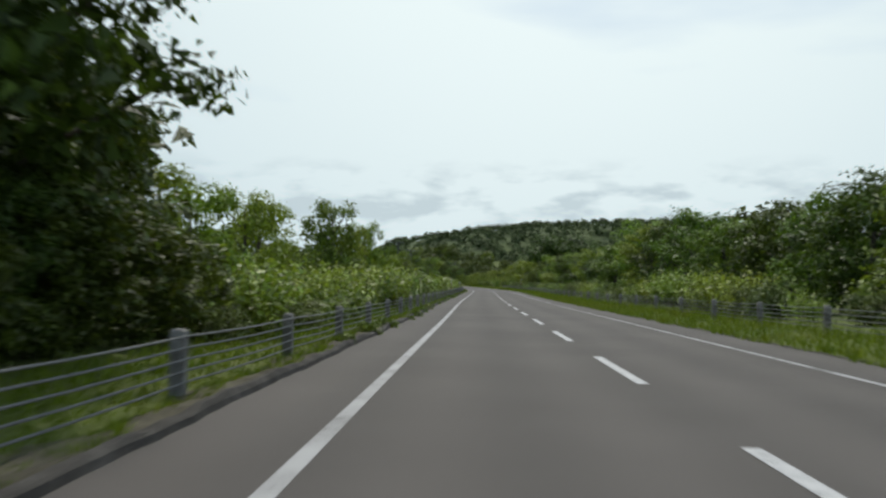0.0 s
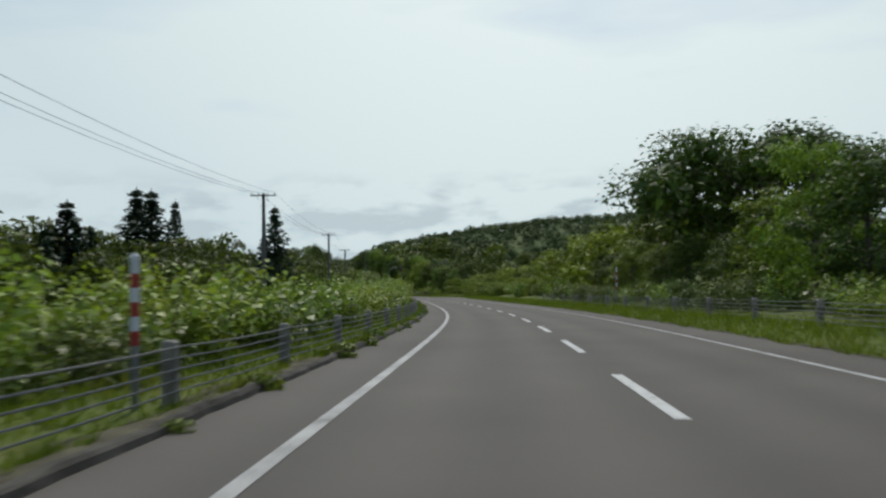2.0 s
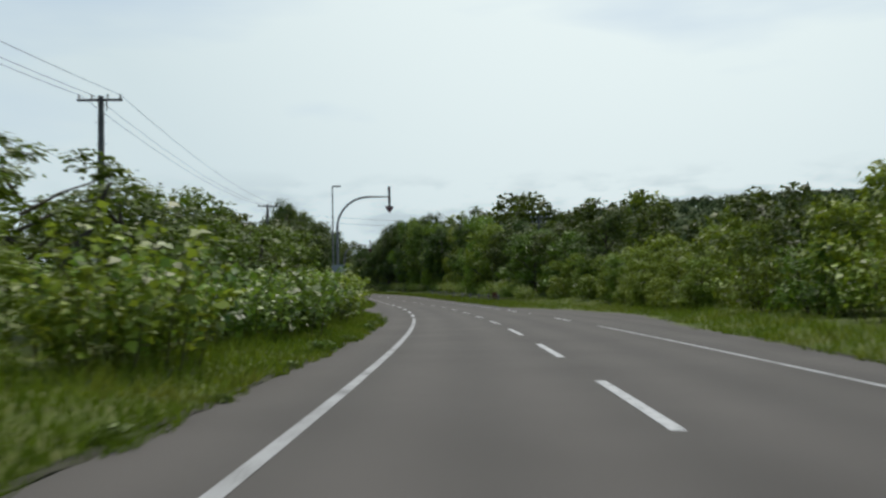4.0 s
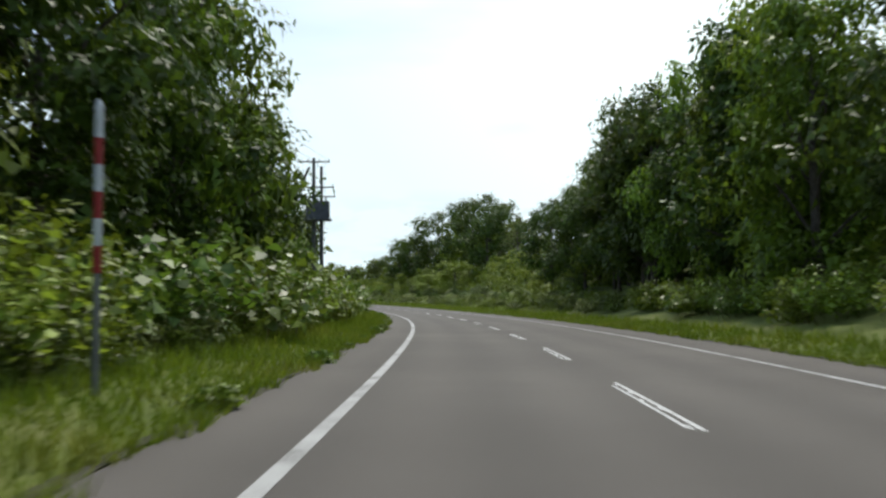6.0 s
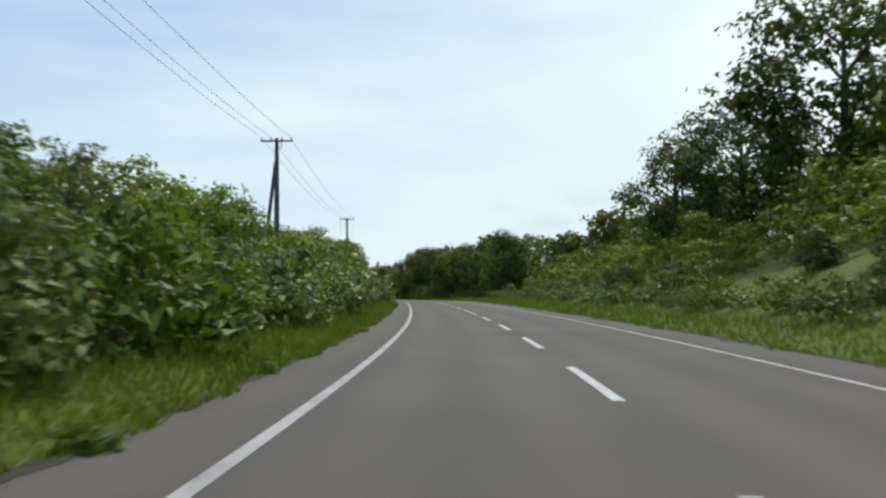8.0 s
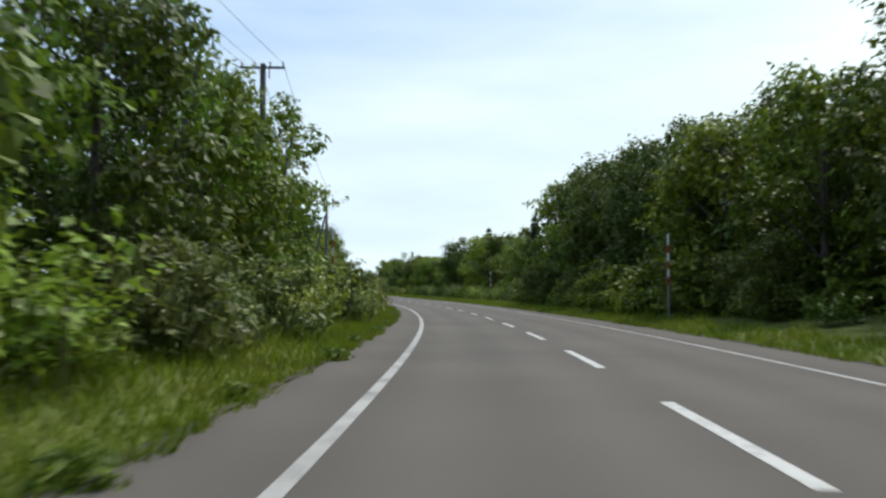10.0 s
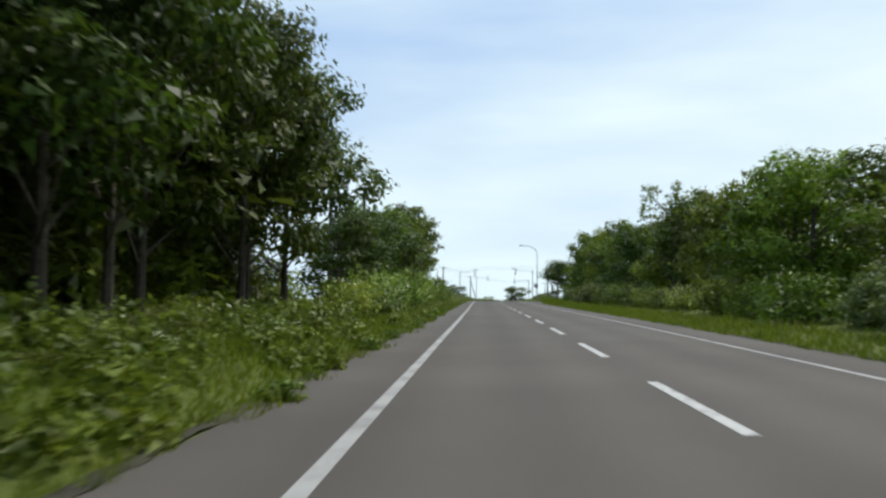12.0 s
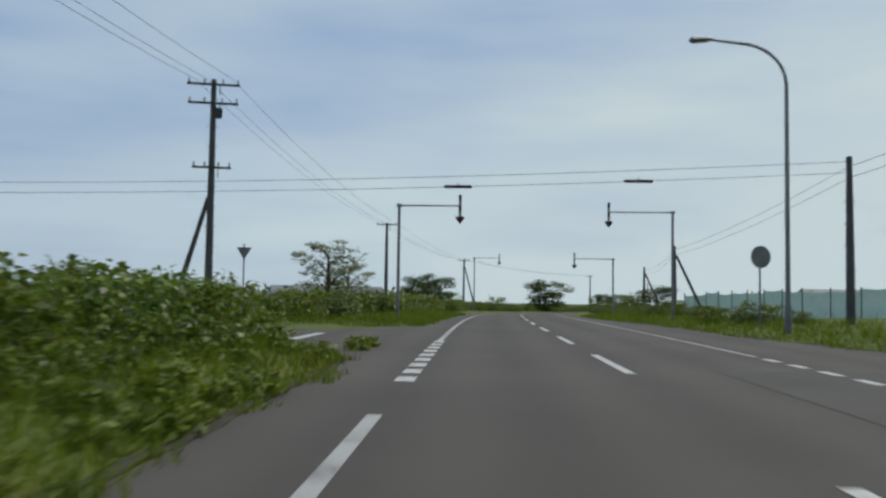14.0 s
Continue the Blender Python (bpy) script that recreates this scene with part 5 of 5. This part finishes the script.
def street_lamp(s, o, height, reach, curved):
    lamp = tagged(new("street_lamp"), "tall grey steel street lamp with a curved arm over the road" if curved else "tall grey steel street lamp with a short flat head", "street lamp")
    z0 = float(bank(s, np.float64(o)))
    k = 1 if o > 0 else -1
    lamp.matrix_basis = Matrix.Translation(on(s, o, z0)) @ Matrix.Rotation(heading(s), 4, "Z")
    h = height - z0
    part("base", mesh_of("base", *tube([(0, 0, -0.2), (0, 0, 0.9), (0, 0, 1.0)], [0.125, 0.12, 0.09], 12), STEEL), lamp)
    if curved:
        path = [(0, 0, 0.9), (0, 0, h - 1.6)] + [(k * 1.6 * (1 - math.cos(a)), 0, h - 1.6 + 1.45 * math.sin(a)) for a in np.linspace(0.25, 1.4, 7)] + [(k * (reach - 0.5), 0, h)]
        part("pole", mesh_of("pole", *tube(path, [0.09, 0.065] + [0.055] * 7 + [0.04], 10), STEEL), lamp)
        v, f = tube([(k * (reach - 0.75), 0, h + 0.02), (k * (reach - 0.5), 0, h), (k * reach, 0, h - 0.04), (k * (reach + 0.12), 0, h - 0.05)], [0.05, 0.14, 0.17, 0.05], 10)
        part("head", mesh_of("head", [Vector((p.x, p.y, h + (p.z - h) * 0.7)) for p in v], f, STEEL), lamp, "rounded lamp head")
    else:
        part("pole", mesh_of("pole", *tube([(0, 0, 0.9), (0, 0, h)], [0.09, 0.06], 10), STEEL), lamp)
        part("head", mesh_of("head", *joined([block(k * 0.42, 0, h, 0.75, 0.3, 0.14, 0.03), tube([(0, 0, h - 0.1), (k * 0.2, 0, h)], 0.04, 6)]), STEEL), lamp, "flat lamp head")
    return lamp


RUST = material("rusty_steel", [(0.06, 0.022, 0.014), (0.12, 0.042, 0.026), (0.17, 0.07, 0.045)], 0.85, 4, 30, 0.4)
drum = tagged(new("drum"), "rusty red-brown steel drum standing beside the guard fence", "drum")
drum.matrix_basis = Matrix.Translation(on(387.4, -8.1, float(bank(387.4, np.float64(-8.1))) - 0.02))
part("body", mesh_of("body", *tube([(0, 0, 0), (0, 0, 0.29), (0, 0, 0.31), (0, 0, 0.33), (0, 0, 0.6), (0, 0, 0.62), (0, 0, 0.64), (0, 0, 0.9)], [0.29, 0.29, 0.305, 0.29, 0.29, 0.305, 0.29, 0.29], 18), RUST), drum)
part("rim", mesh_of("rim", *tube([(0, 0, 0.885), (0, 0, 0.925)], [0.302, 0.302], 18), RUST), drum)

street_lamp(373.6, 9.8, 11.6, 0.8, False)
street_lamp(1011.0, -7.9, 10.3, 3.2, True)


def snow_pole(s, o, height=4.0):
    pole = tagged(new("snow_pole"), "slim roadside snow pole with red and white bands", "snow pole", group="snow poles")
    z0 = float(bank(s, np.float64(o)))
    pole.matrix_basis = Matrix.Translation(on(s, o, z0)) @ Matrix.Rotation(RNG.normal(0, 0.015), 4, "X")
    part("post", mesh_of("post", *tube([(0, 0, -0.3), (0, 0, height * 0.42)], 0.045, 10), STEEL), pole)
    n = 6
    step = height * 0.56 / n
    for i in range(n):
        z = height * 0.42 + step * i
        part("band", mesh_of("band", *tube([(0, 0, z), (0, 0, z + step)], 0.052, 10), RED if i % 2 == 0 else WHITE), pole)
    part("cap", mesh_of("cap", *tube([(0, 0, height * 0.98), (0, 0, height * 1.0), (0, 0, height * 1.02)], [0.056, 0.05, 0.02], 10), WHITE), pole)
    return pole


for s, o, h in ((118.2, 6.0, 1.75), (153.7, 5.95, 1.75), (436.7, 6.6, 3.5), (561.3, 7.4, 4.0), (749, 7.9, 4.2), (947.5, 7.6, 3.6), (742.6, -6.6, 3.6), (812, -8.5, 3.4), (205, -7.9, 2.6)):
    snow_pole(s, o, h)


def back_sign(s, o, height, shape, label):
    """A road sign seen from behind: a plate on a post."""
    sign = tagged(new("road_sign"), label, "road sign")
    sign.matrix_basis = Matrix.Translation(on(s, o, float(bank(s, np.float64(o))))) @ Matrix.Rotation(heading(s) + 0.3, 4, "Z")
    part("post", mesh_of("post", *tube([(0, 0, -0.3), (0, 0, height + 0.4)], 0.038, 8), STEEL), sign)
    n = 16 if shape == "round" else 3
    ring = [(0.42 * math.sin(2 * math.pi * (i + (0.5 if n == 3 else 0)) / n), 0.42 * math.cos(2 * math.pi * (i + (0.5 if n == 3 else 0)) / n)) for i in range(n)]
    v = [(x, -0.05, height + z) for x, z in ring] + [(x, -0.08, height + z) for x, z in ring]
    part("plate", mesh_of("plate", v, [tuple(range(n)), tuple(range(2 * n - 1, n - 1, -1))] + [(i, i + n, (i + 1) % n + n, (i + 1) % n) for i in range(n)], STEEL), sign, "bare grey back of the plate")
    part("clamp", mesh_of("clamp", *block(0, -0.04, height, 0.5, 0.04, 0.06), DARK_STEEL), sign)


back_sign(1014, -7.85, 2.75, "round", "round road sign seen from its grey back")
back_sign(1024, 14.4, 3.0, "triangle", "triangular stop sign seen from its grey back")


# ---- screen fence and far buildings at the last junction ----
NET = material("green_net", [(0.52, 0.64, 0.62), (0.64, 0.74, 0.72)], 0.7, 1.5, 30, 0.1, soak=0.5)
ROOF = material("far_roof", [(0.12, 0.13, 0.14), (0.2, 0.2, 0.21)], 0.6, 1, 20, 0)
WALL = material("far_wall", [(0.4, 0.4, 0.38), (0.55, 0.55, 0.52)], 0.8, 1, 20, 0)
screen = tagged(new("screen_fence"), "pale green net screen on thin posts across the field", "fence")
ends = [(1075, -16.5), (1062, -18.5), (1050, -21), (1040, -26), (1030, -33), (1020, -42)]
for (s0, o0), (s1, o1) in zip(ends, ends[1:]):
    n = 4
    for k in range(n):
        u0, u1 = k / n, (k + 1) / n
        a, b = on(s0 + (s1 - s0) * u0, o0 + (o1 - o0) * u0), on(s0 + (s1 - s0) * u1, o0 + (o1 - o0) * u1)
        top = 2.3 - 0.12 * math.sin(k * 2.1 + s0)
        v = [a, b, b + Vector((0, 0, top)), a.lerp(b, 0.5) + Vector((0, 0, top - 0.1)), a + Vector((0, 0, top))]
        part("net", mesh_of("net", v + [p + Vector((0.02, 0.03, 0)) for p in v], [(0, 1, 2, 3, 4), (9, 8, 7, 6, 5), (2, 7, 8, 3), (3, 8, 9, 4)], NET), screen)
        part("post", mesh_of("post", *tube([a - Vector((0, 0, 0.3)), a + Vector((0, 0, 2.5))], 0.05, 6), DARK_STEEL), screen)


def far_house(s, o, w, d, h, label):
    house = tagged(new("far_building"), label, "building")
    house.matrix_basis = Matrix.Translation(on(s, o, 0)) @ Matrix.Rotation(heading(s) + 0.4, 4, "Z")
    part("wall", mesh_of("wall", *block(0, 0, h / 2 - 0.3, w, d, h + 0.6), WALL), house)
    v = [(-w / 2 - 0.3, -d / 2 - 0.3, h), (w / 2 + 0.3, -d / 2 - 0.3, h), (w / 2 + 0.3, d / 2 + 0.3, h), (-w / 2 - 0.3, d / 2 + 0.3, h), (-w / 2, 0, h + d * 0.22), (w / 2, 0, h + d * 0.22)]
    part("roof", mesh_of("roof", v, [(3, 2, 1, 0), (0, 1, 5, 4), (2, 3, 4, 5), (1, 2, 5), (3, 0, 4)], ROOF), house)


far_house(1080, 26, 5, 4, 2.0, "low dark shed roof behind the hedge")
far_house(1130, 36, 12, 7, 2.6, "low dark-roofed farm building behind the bushes")
far_house(1150, -46, 16, 9, 2.8, "low pale farm shed across the field")

if SCALE != 1.0:
    for ob in list(scene.objects):
        if ob.parent is None and ob.type not in {"CAMERA", "LIGHT"}:
            ob.matrix_basis = Matrix.Scale(SCALE, 4) @ ob.matrix_basis
